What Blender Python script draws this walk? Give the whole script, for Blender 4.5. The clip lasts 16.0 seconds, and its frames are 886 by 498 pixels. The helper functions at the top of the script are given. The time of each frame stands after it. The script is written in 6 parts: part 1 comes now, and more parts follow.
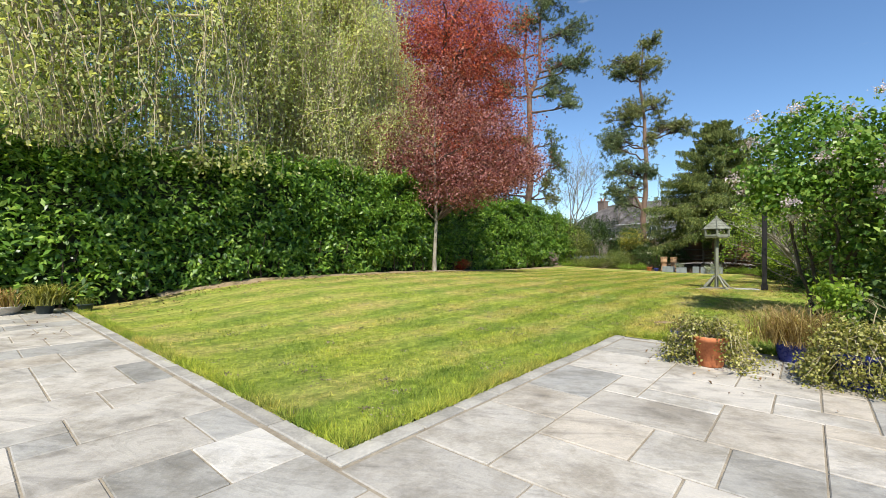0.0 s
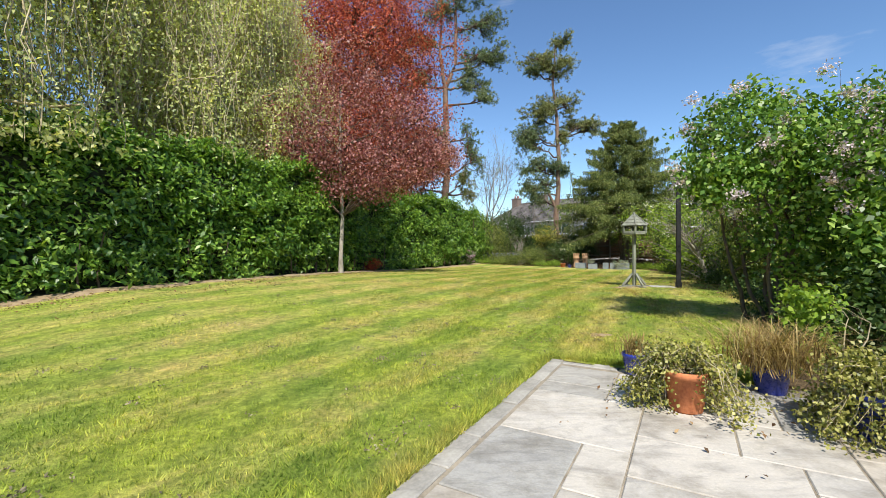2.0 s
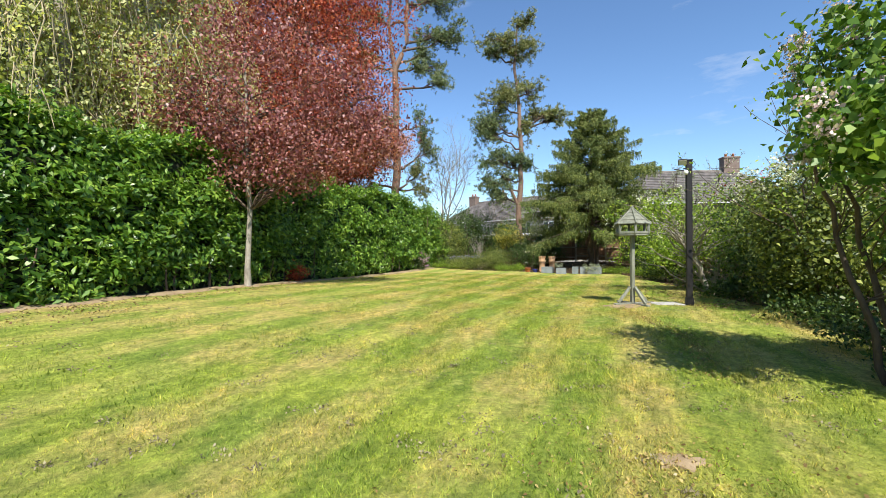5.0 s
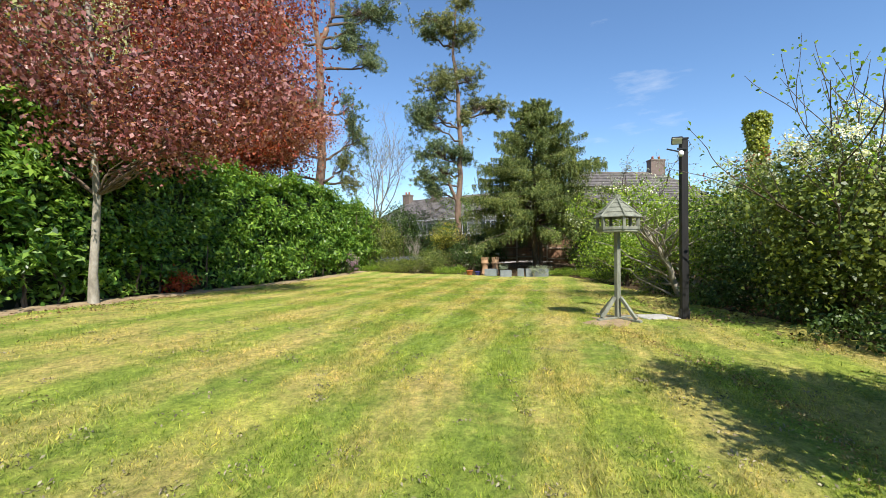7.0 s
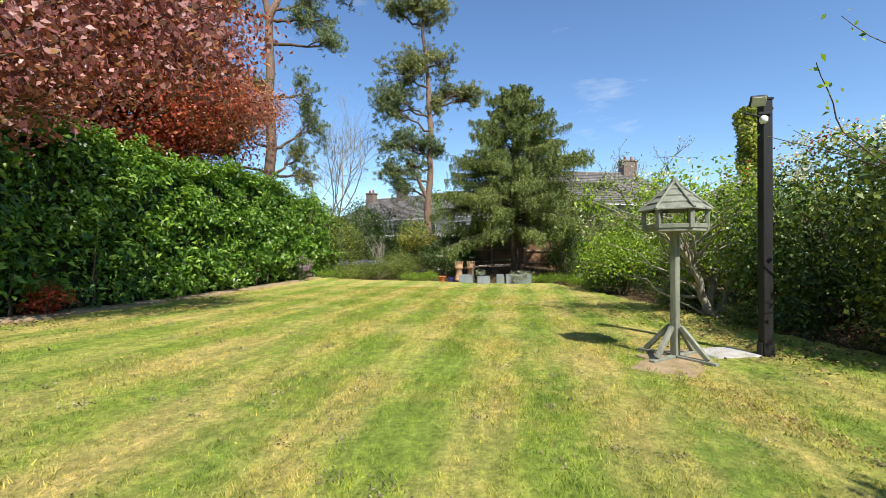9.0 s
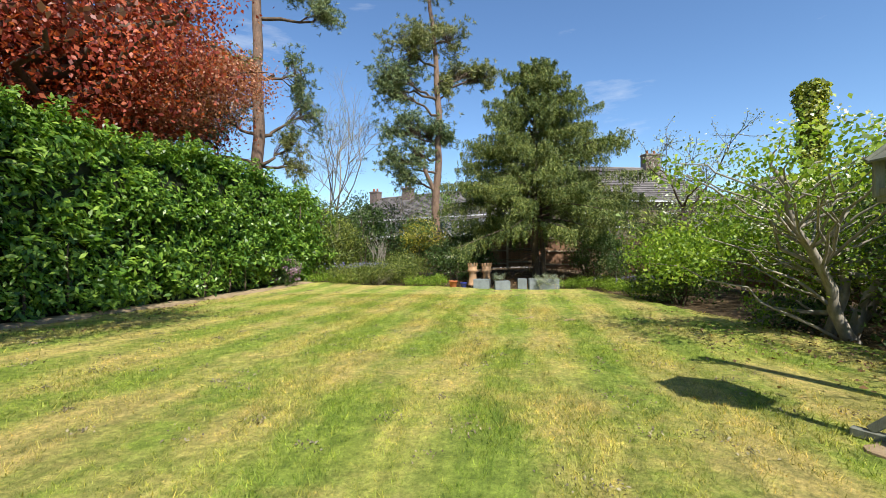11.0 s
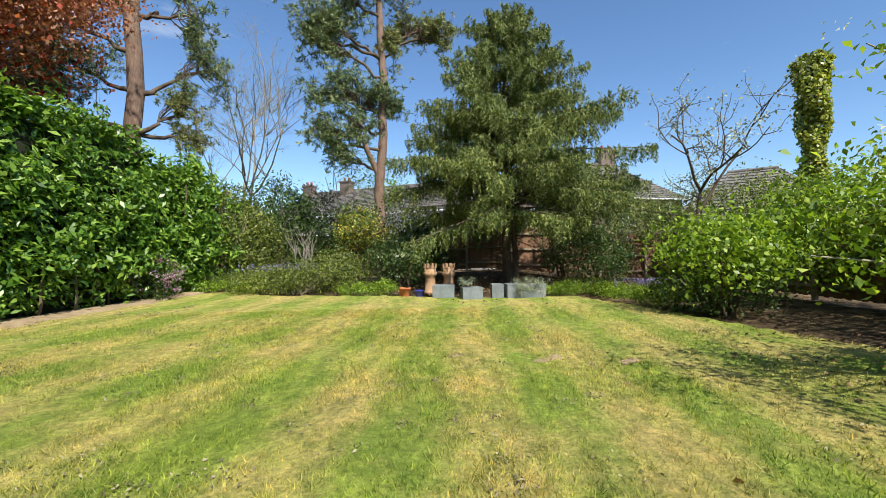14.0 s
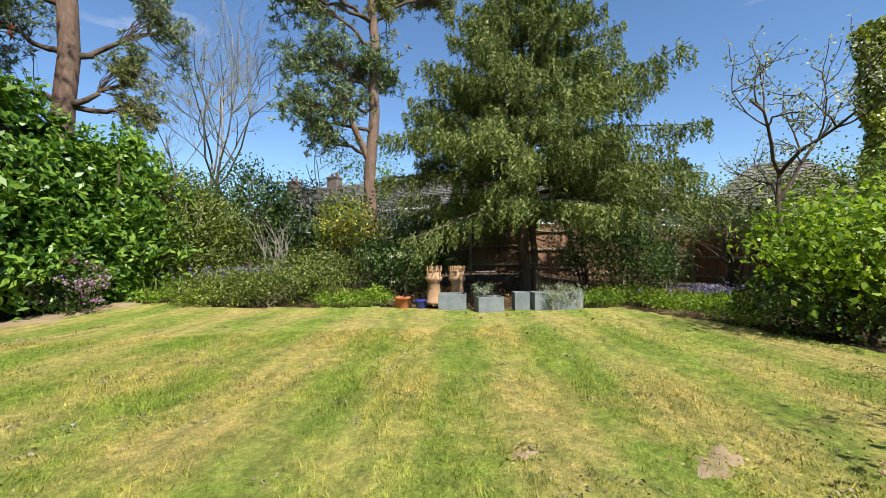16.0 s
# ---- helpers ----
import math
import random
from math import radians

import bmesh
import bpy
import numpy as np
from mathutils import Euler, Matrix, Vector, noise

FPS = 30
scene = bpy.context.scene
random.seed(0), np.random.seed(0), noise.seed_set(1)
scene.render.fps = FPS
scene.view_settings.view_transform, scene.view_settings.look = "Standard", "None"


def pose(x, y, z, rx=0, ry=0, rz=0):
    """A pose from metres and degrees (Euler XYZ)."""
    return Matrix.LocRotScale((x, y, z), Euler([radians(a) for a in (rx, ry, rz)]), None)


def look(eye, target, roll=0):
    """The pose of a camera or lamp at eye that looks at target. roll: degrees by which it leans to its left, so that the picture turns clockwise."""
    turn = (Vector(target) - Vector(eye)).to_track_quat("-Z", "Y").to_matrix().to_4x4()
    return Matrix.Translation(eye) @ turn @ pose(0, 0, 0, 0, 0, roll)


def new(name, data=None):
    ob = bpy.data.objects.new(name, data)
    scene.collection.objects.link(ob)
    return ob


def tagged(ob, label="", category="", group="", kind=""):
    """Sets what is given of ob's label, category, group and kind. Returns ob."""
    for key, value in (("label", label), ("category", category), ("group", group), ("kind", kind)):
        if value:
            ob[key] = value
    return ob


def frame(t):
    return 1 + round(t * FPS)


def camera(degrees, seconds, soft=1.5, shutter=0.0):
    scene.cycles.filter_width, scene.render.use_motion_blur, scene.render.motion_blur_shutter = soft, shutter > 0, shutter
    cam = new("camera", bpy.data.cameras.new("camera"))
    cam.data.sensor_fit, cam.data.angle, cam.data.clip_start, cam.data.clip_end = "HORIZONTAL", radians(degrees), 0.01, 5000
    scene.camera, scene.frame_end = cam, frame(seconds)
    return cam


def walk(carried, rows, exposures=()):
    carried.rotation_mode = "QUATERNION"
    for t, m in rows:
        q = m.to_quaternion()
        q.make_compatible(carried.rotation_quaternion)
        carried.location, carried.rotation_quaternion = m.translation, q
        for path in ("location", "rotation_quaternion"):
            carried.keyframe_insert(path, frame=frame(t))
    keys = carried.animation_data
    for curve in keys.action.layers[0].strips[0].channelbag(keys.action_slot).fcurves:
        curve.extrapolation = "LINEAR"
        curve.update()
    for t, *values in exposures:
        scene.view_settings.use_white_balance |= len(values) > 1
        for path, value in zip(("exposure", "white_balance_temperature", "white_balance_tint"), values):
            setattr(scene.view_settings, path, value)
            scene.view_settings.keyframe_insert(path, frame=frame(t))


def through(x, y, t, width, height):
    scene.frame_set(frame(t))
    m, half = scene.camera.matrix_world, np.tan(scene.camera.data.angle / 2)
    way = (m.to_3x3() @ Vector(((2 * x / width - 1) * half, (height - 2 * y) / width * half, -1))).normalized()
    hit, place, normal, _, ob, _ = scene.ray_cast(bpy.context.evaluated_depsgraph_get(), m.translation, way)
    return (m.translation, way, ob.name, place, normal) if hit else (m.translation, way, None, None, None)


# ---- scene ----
cam = camera(92.5, 16.0, soft=0.8)
PATH = [
    (0, (0.381, -1.369, 1.213), (-0.012, 0.592, 1.221), 0.2),
    (0.5, (0.392, -1.046, 1.23), (0.094, 0.932, 1.232), 0.1),
    (1, (0.404, -0.659, 1.247), (0.219, 1.332, 1.246), 0.1),
    (1.5, (0.424, -0.198, 1.27), (0.34, 1.8, 1.267), -0.0),
    (2, (0.417, 0.313, 1.271), (0.406, 2.313, 1.264), -0.2),
    (2.5, (0.471, 0.911, 1.247), (0.513, 2.911, 1.242), -0.1),
    (3, (0.591, 1.478, 1.244), (0.669, 3.476, 1.242), -0.2),
    (3.5, (0.639, 2.035, 1.281), (0.746, 4.032, 1.279), -0.3),
    (6, (0.975, 4.992, 1.43), (1.284, 6.968, 1.416), -0.5),
    (6.5, (1.012, 5.643, 1.41), (1.415, 7.601, 1.4), -0.6),
    (7, (1.097, 6.307, 1.392), (1.601, 8.243, 1.384), -0.5),
    (7.5, (1.172, 6.95, 1.443), (1.762, 8.861, 1.439), -0.4),
    (8, (1.281, 7.555, 1.439), (1.927, 9.447, 1.435), -0.3),
    (8.5, (1.425, 8.203, 1.444), (2.096, 10.087, 1.442), -0.3),
    (9, (1.59, 8.836, 1.447), (2.253, 10.723, 1.444), -0.3),
    (9.5, (1.77, 9.428, 1.417), (2.405, 11.325, 1.415), -0.3),
    (12, (2.661, 12.693, 1.24), (3.3, 14.588, 1.257), -0.6),
    (12.5, (2.838, 13.331, 1.166), (3.549, 15.201, 1.185), -0.6),
    (13, (3.003, 13.92, 1.169), (3.787, 15.76, 1.187), -0.6),
    (13.5, (3.177, 14.49, 1.199), (4.023, 16.303, 1.218), -0.7),
    (14, (3.388, 15.087, 1.195), (4.274, 16.88, 1.212), -0.7),
    (14.5, (3.573, 15.693, 1.207), (4.485, 17.473, 1.222), -0.7),
    (15, (3.746, 16.259, 1.218), (4.671, 18.032, 1.231), -0.7),
    (15.5, (3.951, 16.851, 1.205), (4.879, 18.623, 1.222), -0.7),
    (16, (4.118, 17.413, 1.148), (5.046, 19.184, 1.173), -0.6),
]
EXPOSURES = ((0.0, 0.44), (2.5, 0.52), (3.5, 0.67), (9.0, 0.65), (16.0, 0.56))
walk(cam, [(t, look(e, g, r)) for t, e, g, r in PATH], EXPOSURES)

# ---- daylight ----
SUN_WAY = Vector((-0.07, 0.85, -1.0)).normalized()
sun = new("sun", bpy.data.lights.new("sun", "SUN"))
sun.data.energy, sun.data.angle, sun.data.color = 5.0, radians(0.53), (1.0, 0.95, 0.86)
sun.matrix_world = look((0, 0, 30), Vector((0, 0, 30)) + SUN_WAY)
world = bpy.data.worlds.new("sky")
scene.world = world
world.use_nodes = True
wn = world.node_tree
sky = wn.nodes.new("ShaderNodeTexSky")
sky.sky_type, sky.sun_disc = "NISHITA", False
sky.sun_elevation, sky.sun_rotation = radians(49.5), radians(180)
sky.air_density, sky.dust_density, sky.ozone_density = 1.0, 0.0, 5.0
# a few thin high clouds
way = wn.nodes.new("ShaderNodeTexCoord")
span = wn.nodes.new("ShaderNodeMapping")
span.inputs["Scale"].default_value = (2.2, 2.2, 9.0)
wisp = wn.nodes.new("ShaderNodeTexNoise")
wisp.inputs["Scale"].default_value, wisp.inputs["Detail"].default_value, wisp.inputs["Roughness"].default_value = 1.6, 7.0, 0.58
cover = wn.nodes.new("ShaderNodeValToRGB")
cover.color_ramp.elements[0].position, cover.color_ramp.elements[1].position = 0.62, 0.86
cover.color_ramp.elements[1].color = (0.6, 0.6, 0.6, 1)
blend = wn.nodes.new("ShaderNodeMix")
blend.data_type = "RGBA"
blend.inputs[7].default_value = (6.5, 6.8, 7.2, 1)
wn.links.new(way.outputs["Generated"], span.inputs[0])
wn.links.new(span.outputs[0], wisp.inputs["Vector"])
wn.links.new(wisp.outputs["Fac"], cover.inputs[0])
wn.links.new(cover.outputs[0], blend.inputs[0])
clear = wn.nodes.new("ShaderNodeHueSaturation")
clear.inputs["Saturation"].default_value, clear.inputs["Value"].default_value = 1.05, 1.22
wn.links.new(sky.outputs[0], clear.inputs["Color"])
wn.links.new(clear.outputs[0], blend.inputs[6])
wn.links.new(blend.outputs[2], wn.nodes["Background"].inputs[0])
wn.nodes["Background"].inputs[1].default_value = 0.10

RNG = np.random.default_rng(7)


# ---- materials ----
class Nodes:
    """A small wrapper to write node materials in few lines."""

    def __init__(self, name):
        self.mat = bpy.data.materials.new(name)
        self.mat.use_nodes = True
        self.tree = self.mat.node_tree
        self.tree.nodes.clear()
        self.out = self.add("ShaderNodeOutputMaterial")

    def add(self, kind, **values):
        node = self.tree.nodes.new(kind)
        for key, value in values.items():
            node.inputs[key].default_value = value
        return node

    def link(self, a, b):
        self.tree.links.new(a, b)

    def noise(self, scale, detail=4.0, rough=0.6, vector=None):
        n = self.add("ShaderNodeTexNoise", Scale=scale, Detail=detail, Roughness=rough)
        if vector is not None:
            self.link(vector, n.inputs["Vector"])
        return n.outputs["Fac"]

    def ramp(self, fac, *stops):
        n = self.add("ShaderNodeValToRGB")
        els = n.color_ramp.elements
        while len(els) < len(stops):
            els.new(0.5)
        for e, (at, colour) in zip(els, stops):
            e.position, e.color = at, (*colour, 1)
        self.link(fac, n.inputs[0])
        return n.outputs["Color"]

    def mix(self, fac, a, b, blend="MIX"):
        n = self.add("ShaderNodeMix")
        n.data_type, n.blend_type = "RGBA", blend
        for sock, v in ((n.inputs[0], fac), (n.inputs[6], a), (n.inputs[7], b)):
            if isinstance(v, bpy.types.NodeSocket):
                self.link(v, sock)
            else:
                sock.default_value = (*v, 1) if isinstance(v, tuple) else v
        return n.outputs[2]

    def maths(self, op, a, b=0.0, c=0.0):
        n = self.add("ShaderNodeMath")
        n.operation = op
        for sock, v in zip(n.inputs, (a, b, c)):
            if isinstance(v, bpy.types.NodeSocket):
                self.link(v, sock)
            else:
                sock.default_value = v
        return n.outputs[0]

    def place(self):
        return self.add("ShaderNodeNewGeometry").outputs["Position"]

    def local(self):
        return self.add("ShaderNodeTexCoord").outputs["Object"]

    def island(self):
        return self.add("ShaderNodeNewGeometry").outputs["Random Per Island"]

    def random(self):
        return self.add("ShaderNodeObjectInfo").outputs["Random"]

    def finish(self, colour, rough=0.8, bump=None, strength=0.3, distance=0.02, metal=0.0, through=0.0, spec=0.4, tint=(1, 1, 1)):
        b = self.add("ShaderNodeBsdfPrincipled", Metallic=metal)
        b.inputs["Specular IOR Level"].default_value = spec
        if isinstance(colour, tuple):
            b.inputs["Base Color"].default_value = (*colour, 1)
        else:
            self.link(colour, b.inputs["Base Color"])
        if isinstance(rough, float):
            b.inputs["Roughness"].default_value = rough
        else:
            self.link(rough, b.inputs["Roughness"])
        if bump is not None:
            n = self.add("ShaderNodeBump", Strength=strength, Distance=distance)
            self.link(bump, n.inputs["Height"])
            self.link(n.outputs[0], b.inputs["Normal"])
        end = b.outputs[0]
        if through:
            t = self.add("ShaderNodeBsdfTranslucent")
            c = self.mix(1.0, colour, tint, "MULTIPLY")
            self.link(c, t.inputs["Color"])
            m = self.add("ShaderNodeMixShader", Fac=through)
            self.link(end, m.inputs[1])
            self.link(t.outputs[0], m.inputs[2])
            end = m.outputs[0]
        self.link(end, self.out.inputs[0])
        return self.mat


def leaf_material(name, dark, mid, light, rough=0.45, through=0.3, patch=0.35, spec=0.4):
    n = Nodes(name)
    c = n.ramp(n.island(), (0.0, dark), (0.55, mid), (1.0, light))
    big = n.ramp(n.noise(patch, 3, vector=n.place()), (0.3, (0.72, 0.78, 0.7)), (0.7, (1.2, 1.15, 1.0)))
    c = n.mix(0.8, c, big, "MULTIPLY")
    return n.finish(c, rough, through=through, spec=spec, tint=(1.5, 1.5, 0.7))


def rough_material(name, dark, light, scale=6.0, fine=60.0, rough=0.85, bump=0.4, distance=0.01, vary=0.0, stretch=None, spec=0.3, island=False):
    n = Nodes(name)
    p = n.local()
    if stretch:
        m = n.add("ShaderNodeMapping", Scale=stretch)
        n.link(p, m.inputs[0])
        p = m.outputs[0]
    a, b = n.noise(scale, 5, vector=p), n.noise(fine, 4, vector=p)
    f = n.maths("ADD", n.maths("MULTIPLY", a, 0.65), n.maths("MULTIPLY", b, 0.35))
    c = n.ramp(f, (0.32, dark), (0.68, light))
    if vary:
        r = n.maths("MULTIPLY_ADD", n.island() if island else n.random(), 2 * vary, 1 - vary)
        g = n.add("ShaderNodeCombineColor")
        for i in range(3):
            n.link(r, g.inputs[i])
        c = n.mix(1.0, c, g.outputs[0], "MULTIPLY")
    rr = n.maths("MULTIPLY_ADD", b, 0.25, rough - 0.12)
    return n.finish(c, rr, f, bump, distance, spec=spec)


def lawn_colour(n):
    """Mown stripes, dry straw patches and lush green, from the place on the ground."""
    p = n.place()
    sep = n.add("ShaderNodeSeparateXYZ")
    n.link(p, sep.inputs[0])
    across = n.maths("ADD", n.maths("MULTIPLY", sep.outputs[0], 0.870), n.maths("MULTIPLY", sep.outputs[1], -0.492))
    far = n.maths("MINIMUM", n.maths("MULTIPLY", n.maths("ABSOLUTE", n.maths("SUBTRACT", sep.outputs[1], -2.0)), 0.009), 0.127)
    wob = n.noise(0.35, 3, vector=p)
    across = n.maths("ADD", across, n.maths("MULTIPLY", wob, 0.35))
    stripe = n.maths("SINE", n.maths("MULTIPLY", across, 5.6))
    stripe = n.maths("MULTIPLY_ADD", n.maths("MULTIPLY", stripe, 1.6), 0.5, 0.5)
    stripe = n.maths("MINIMUM", n.maths("MAXIMUM", stripe, 0.0), 1.0)
    dry = n.noise(0.55, 6, 0.66, vector=p)
    dry = n.maths("ADD", n.maths("MULTIPLY", dry, 0.75), n.maths("MULTIPLY", n.noise(5.0, 5, 0.7, vector=p), 0.35))
    dry = n.maths("ADD", dry, n.maths("MULTIPLY", n.maths("SUBTRACT", stripe, 0.3), 0.095))
    dry = n.maths("ADD", dry, n.maths("SUBTRACT", far, 0.118))
    soft = n.maths("MULTIPLY_ADD", stripe, 0.48, n.maths("MULTIPLY", n.noise(1.7, 5, 0.65, vector=p), 0.62))
    green = n.mix(n.maths("SUBTRACT", soft, 0.10), (0.210, 0.305, 0.058), (0.425, 0.445, 0.135))
    lush = n.ramp(n.noise(0.8, 4, 0.6, vector=p), (0.42, (0, 0, 0)), (0.62, (1, 1, 1)))
    near = n.maths("SUBTRACT", 0.85, n.maths("MULTIPLY", far, 5.4))
    green = n.mix(n.maths("MULTIPLY", lush, near), green, (0.465, 0.50, 0.085))
    fine = n.ramp(n.noise(22, 6, 0.78, vector=p), (0.32, (0.42, 0.47, 0.38)), (0.68, (1.38, 1.33, 1.2)))
    c = n.mix(n.ramp(dry, (0.50, (0, 0, 0)), (0.70, (0.9, 0.9, 0.9))), green, (0.54, 0.43, 0.19))
    along = n.maths("ADD", n.maths("MULTIPLY", sep.outputs[0], 0.492), n.maths("MULTIPLY", sep.outputs[1], 0.870))
    rake = n.add("ShaderNodeCombineXYZ")
    n.link(n.maths("MULTIPLY", across, 7.0), rake.inputs[0])
    n.link(n.maths("MULTIPLY", along, 1.1), rake.inputs[1])
    streak = n.ramp(n.noise(1.0, 5, 0.68, vector=rake.outputs[0]), (0.34, (0.66, 0.72, 0.60)), (0.64, (1.26, 1.20, 1.12)))
    tuft = n.ramp(n.noise(7.0, 4, 0.7, vector=p), (0.36, (0.66, 0.72, 0.62)), (0.62, (1.22, 1.18, 1.1)))
    c = n.mix(0.8, n.mix(0.8, c, streak, "MULTIPLY"), tuft, "MULTIPLY")
    return n.mix(0.85, c, fine, "MULTIPLY"), p


def lawn_material():
    n = Nodes("lawn_turf")
    c, p = lawn_colour(n)
    return n.finish(c, 0.9, n.noise(45, 5, 0.75, vector=p), 0.9, 0.04, spec=0.15)


def blade_material():
    n = Nodes("grass_blades")
    c, p = lawn_colour(n)
    v = n.ramp(n.island(), (0.0, (0.55, 0.65, 0.5)), (0.5, (1.0, 1.05, 0.9)), (0.9, (1.35, 1.3, 1.1)), (1.0, (1.7, 1.35, 1.3)))
    c = n.mix(1.0, c, v, "MULTIPLY")
    return n.finish(c, 0.6, through=0.35, spec=0.25, tint=(1.2, 1.25, 0.8))


def sandstone():
    n = Nodes("sandstone_slab")
    r = n.random()
    p = n.place()
    off = n.add("ShaderNodeVectorMath")
    off.operation = "ADD"
    n.link(p, off.inputs[0])
    comb = n.add("ShaderNodeCombineXYZ")
    for i in range(3):
        n.link(n.maths("MULTIPLY", r, 37.0 + 11 * i), comb.inputs[i])
    n.link(comb.outputs[0], off.inputs[1])
    q = off.outputs[0]
    tone = n.ramp(r, (0.0, (0.30, 0.295, 0.275)), (0.18, (0.46, 0.435, 0.39)), (0.45, (0.53, 0.495, 0.44)), (0.60, (0.36, 0.355, 0.335)), (0.8, (0.50, 0.45, 0.38)), (1.0, (0.55, 0.53, 0.49)))
    swirl = n.add("ShaderNodeTexNoise", Scale=2.1, Detail=9.0, Roughness=0.62, Distortion=2.2)
    bed = n.add("ShaderNodeMapping", Scale=(0.55, 1.7, 1.0), Rotation=(0, 0, 0.9))
    n.link(q, bed.inputs[0])
    n.link(bed.outputs[0], swirl.inputs["Vector"])
    vein = n.ramp(swirl.outputs["Fac"], (0.30, (0.62, 0.61, 0.60)), (0.44, (0.92, 0.91, 0.90)), (0.56, (1.05, 1.03, 1.0)), (0.60, (0.86, 0.85, 0.83)), (0.72, (1.22, 1.19, 1.14)))
    c = n.mix(0.9, tone, vein, "MULTIPLY")
    stain = n.ramp(n.noise(1.6, 6, 0.7, vector=p), (0.38, (0.42, 0.39, 0.34)), (0.55, (1.0, 1.0, 1.0)))
    c = n.mix(0.6, c, stain, "MULTIPLY")
    speck = n.noise(55, 4, 0.7, vector=p)
    c = n.mix(0.35, c, n.ramp(speck, (0.3, (0.7, 0.7, 0.68)), (0.7, (1.15, 1.15, 1.12))), "MULTIPLY")
    h = n.maths("ADD", n.maths("MULTIPLY", speck, 0.25), swirl.outputs["Fac"])
    return n.finish(c, 0.75, h, 0.5, 0.012, spec=0.25)


def soil_material():
    n = Nodes("garden_soil")
    p = n.place()
    f = n.noise(3.0, 6, 0.7, vector=p)
    c = n.ramp(f, (0.3, (0.045, 0.03, 0.018)), (0.52, (0.12, 0.085, 0.05)), (0.72, (0.30, 0.22, 0.13)))
    g = n.noise(40, 5, 0.75, vector=p)
    c = n.mix(0.7, c, n.ramp(g, (0.3, (0.5, 0.5, 0.5)), (0.7, (1.4, 1.35, 1.25))), "MULTIPLY")
    return n.finish(c, 0.95, g, 0.9, 0.04, spec=0.1)


M_LAWN, M_BLADE, M_SLAB, M_SOIL = lawn_material(), blade_material(), sandstone(), soil_material()
M_JOINT = rough_material("sandy_joint", (0.17, 0.14, 0.10), (0.38, 0.33, 0.25), 5, 70)
M_EDGE = rough_material("grey_edging_stone", (0.21, 0.198, 0.175), (0.44, 0.415, 0.365), 3, 45, vary=0.15)
M_LAUREL = leaf_material("laurel_leaf", (0.034, 0.088, 0.012), (0.122, 0.244, 0.028), (0.329, 0.475, 0.083), 0.38, 0.34, 0.3, 0.45)
M_CORE = rough_material("hedge_core_shade", (0.008, 0.012, 0.005), (0.03, 0.035, 0.015), 4, 30)
M_BIRCH_LEAF = leaf_material("birch_leaf", (0.26, 0.30, 0.11), (0.50, 0.54, 0.23), (0.74, 0.72, 0.42), 0.5, 0.45)
M_MAPLE_LEAF = leaf_material("maple_leaf", (0.078, 0.169, 0.019), (0.182, 0.338, 0.039), (0.364, 0.546, 0.091), 0.5, 0.4)
M_BEECH = leaf_material("copper_beech_leaf", (0.124, 0.022, 0.018), (0.386, 0.069, 0.044), (0.680, 0.216, 0.124), 0.42, 0.45, 0.3)
M_BEECH_LOW = leaf_material("young_copper_leaf", (0.19, 0.06, 0.042), (0.46, 0.175, 0.115), (0.68, 0.38, 0.27), 0.42, 0.4, 0.4)
M_PLUM = leaf_material("purple_plum_leaf", (0.092, 0.030, 0.035), (0.324, 0.113, 0.119), (0.540, 0.292, 0.302), 0.42, 0.38, 0.9)
M_SPRUCE = leaf_material("spruce_needles", (0.043, 0.074, 0.018), (0.140, 0.186, 0.048), (0.329, 0.359, 0.110), 0.6, 0.2, 0.5)
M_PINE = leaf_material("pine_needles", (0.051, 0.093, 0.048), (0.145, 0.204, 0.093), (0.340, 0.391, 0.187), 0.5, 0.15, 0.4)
# lit copy of the pine needles, with sunlight put into the colour
M_PINE_SUNLIT = leaf_material("sunlit_pine_needles", (0.075, 0.105, 0.038), (0.195, 0.225, 0.083), (0.405, 0.390, 0.165), 0.5, 0.2, 0.4)
M_LILAC_LEAF = leaf_material("lilac_leaf", (0.05, 0.12, 0.016), (0.14, 0.26, 0.04), (0.32, 0.44, 0.11), 0.4, 0.35, 0.6)
M_OLIVE = leaf_material("olive_green_leaf", (0.038, 0.065, 0.012), (0.125, 0.165, 0.028), (0.35, 0.39, 0.09), 0.45, 0.22, 0.6)
M_LIME = leaf_material("lime_green_leaf", (0.08, 0.15, 0.015), (0.20, 0.32, 0.03), (0.40, 0.50, 0.08), 0.45, 0.4, 0.6)
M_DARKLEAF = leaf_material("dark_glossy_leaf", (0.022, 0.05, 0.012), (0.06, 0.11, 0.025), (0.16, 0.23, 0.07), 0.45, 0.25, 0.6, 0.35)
M_YELLOWLEAF = leaf_material("yellow_variegated_leaf", (0.10, 0.14, 0.02), (0.48, 0.42, 0.05), (0.70, 0.62, 0.14), 0.4, 0.35, 0.9)
M_IVY = leaf_material("variegated_ivy_leaf", (0.08, 0.10, 0.02), (0.28, 0.27, 0.06), (0.55, 0.50, 0.19), 0.4, 0.3, 1.5)
M_IVYCOL = leaf_material("ivy_leaf", (0.07, 0.10, 0.012), (0.27, 0.31, 0.03), (0.50, 0.50, 0.09), 0.4, 0.3, 0.8)
M_SILVER = leaf_material("silver_sage_leaf", (0.16, 0.19, 0.13), (0.28, 0.32, 0.24), (0.48, 0.51, 0.42), 0.6, 0.2, 0.8)
M_DRY = leaf_material("dry_grass_blade", (0.14, 0.08, 0.03), (0.36, 0.25, 0.10), (0.58, 0.46, 0.22), 0.6, 0.3, 0.9)
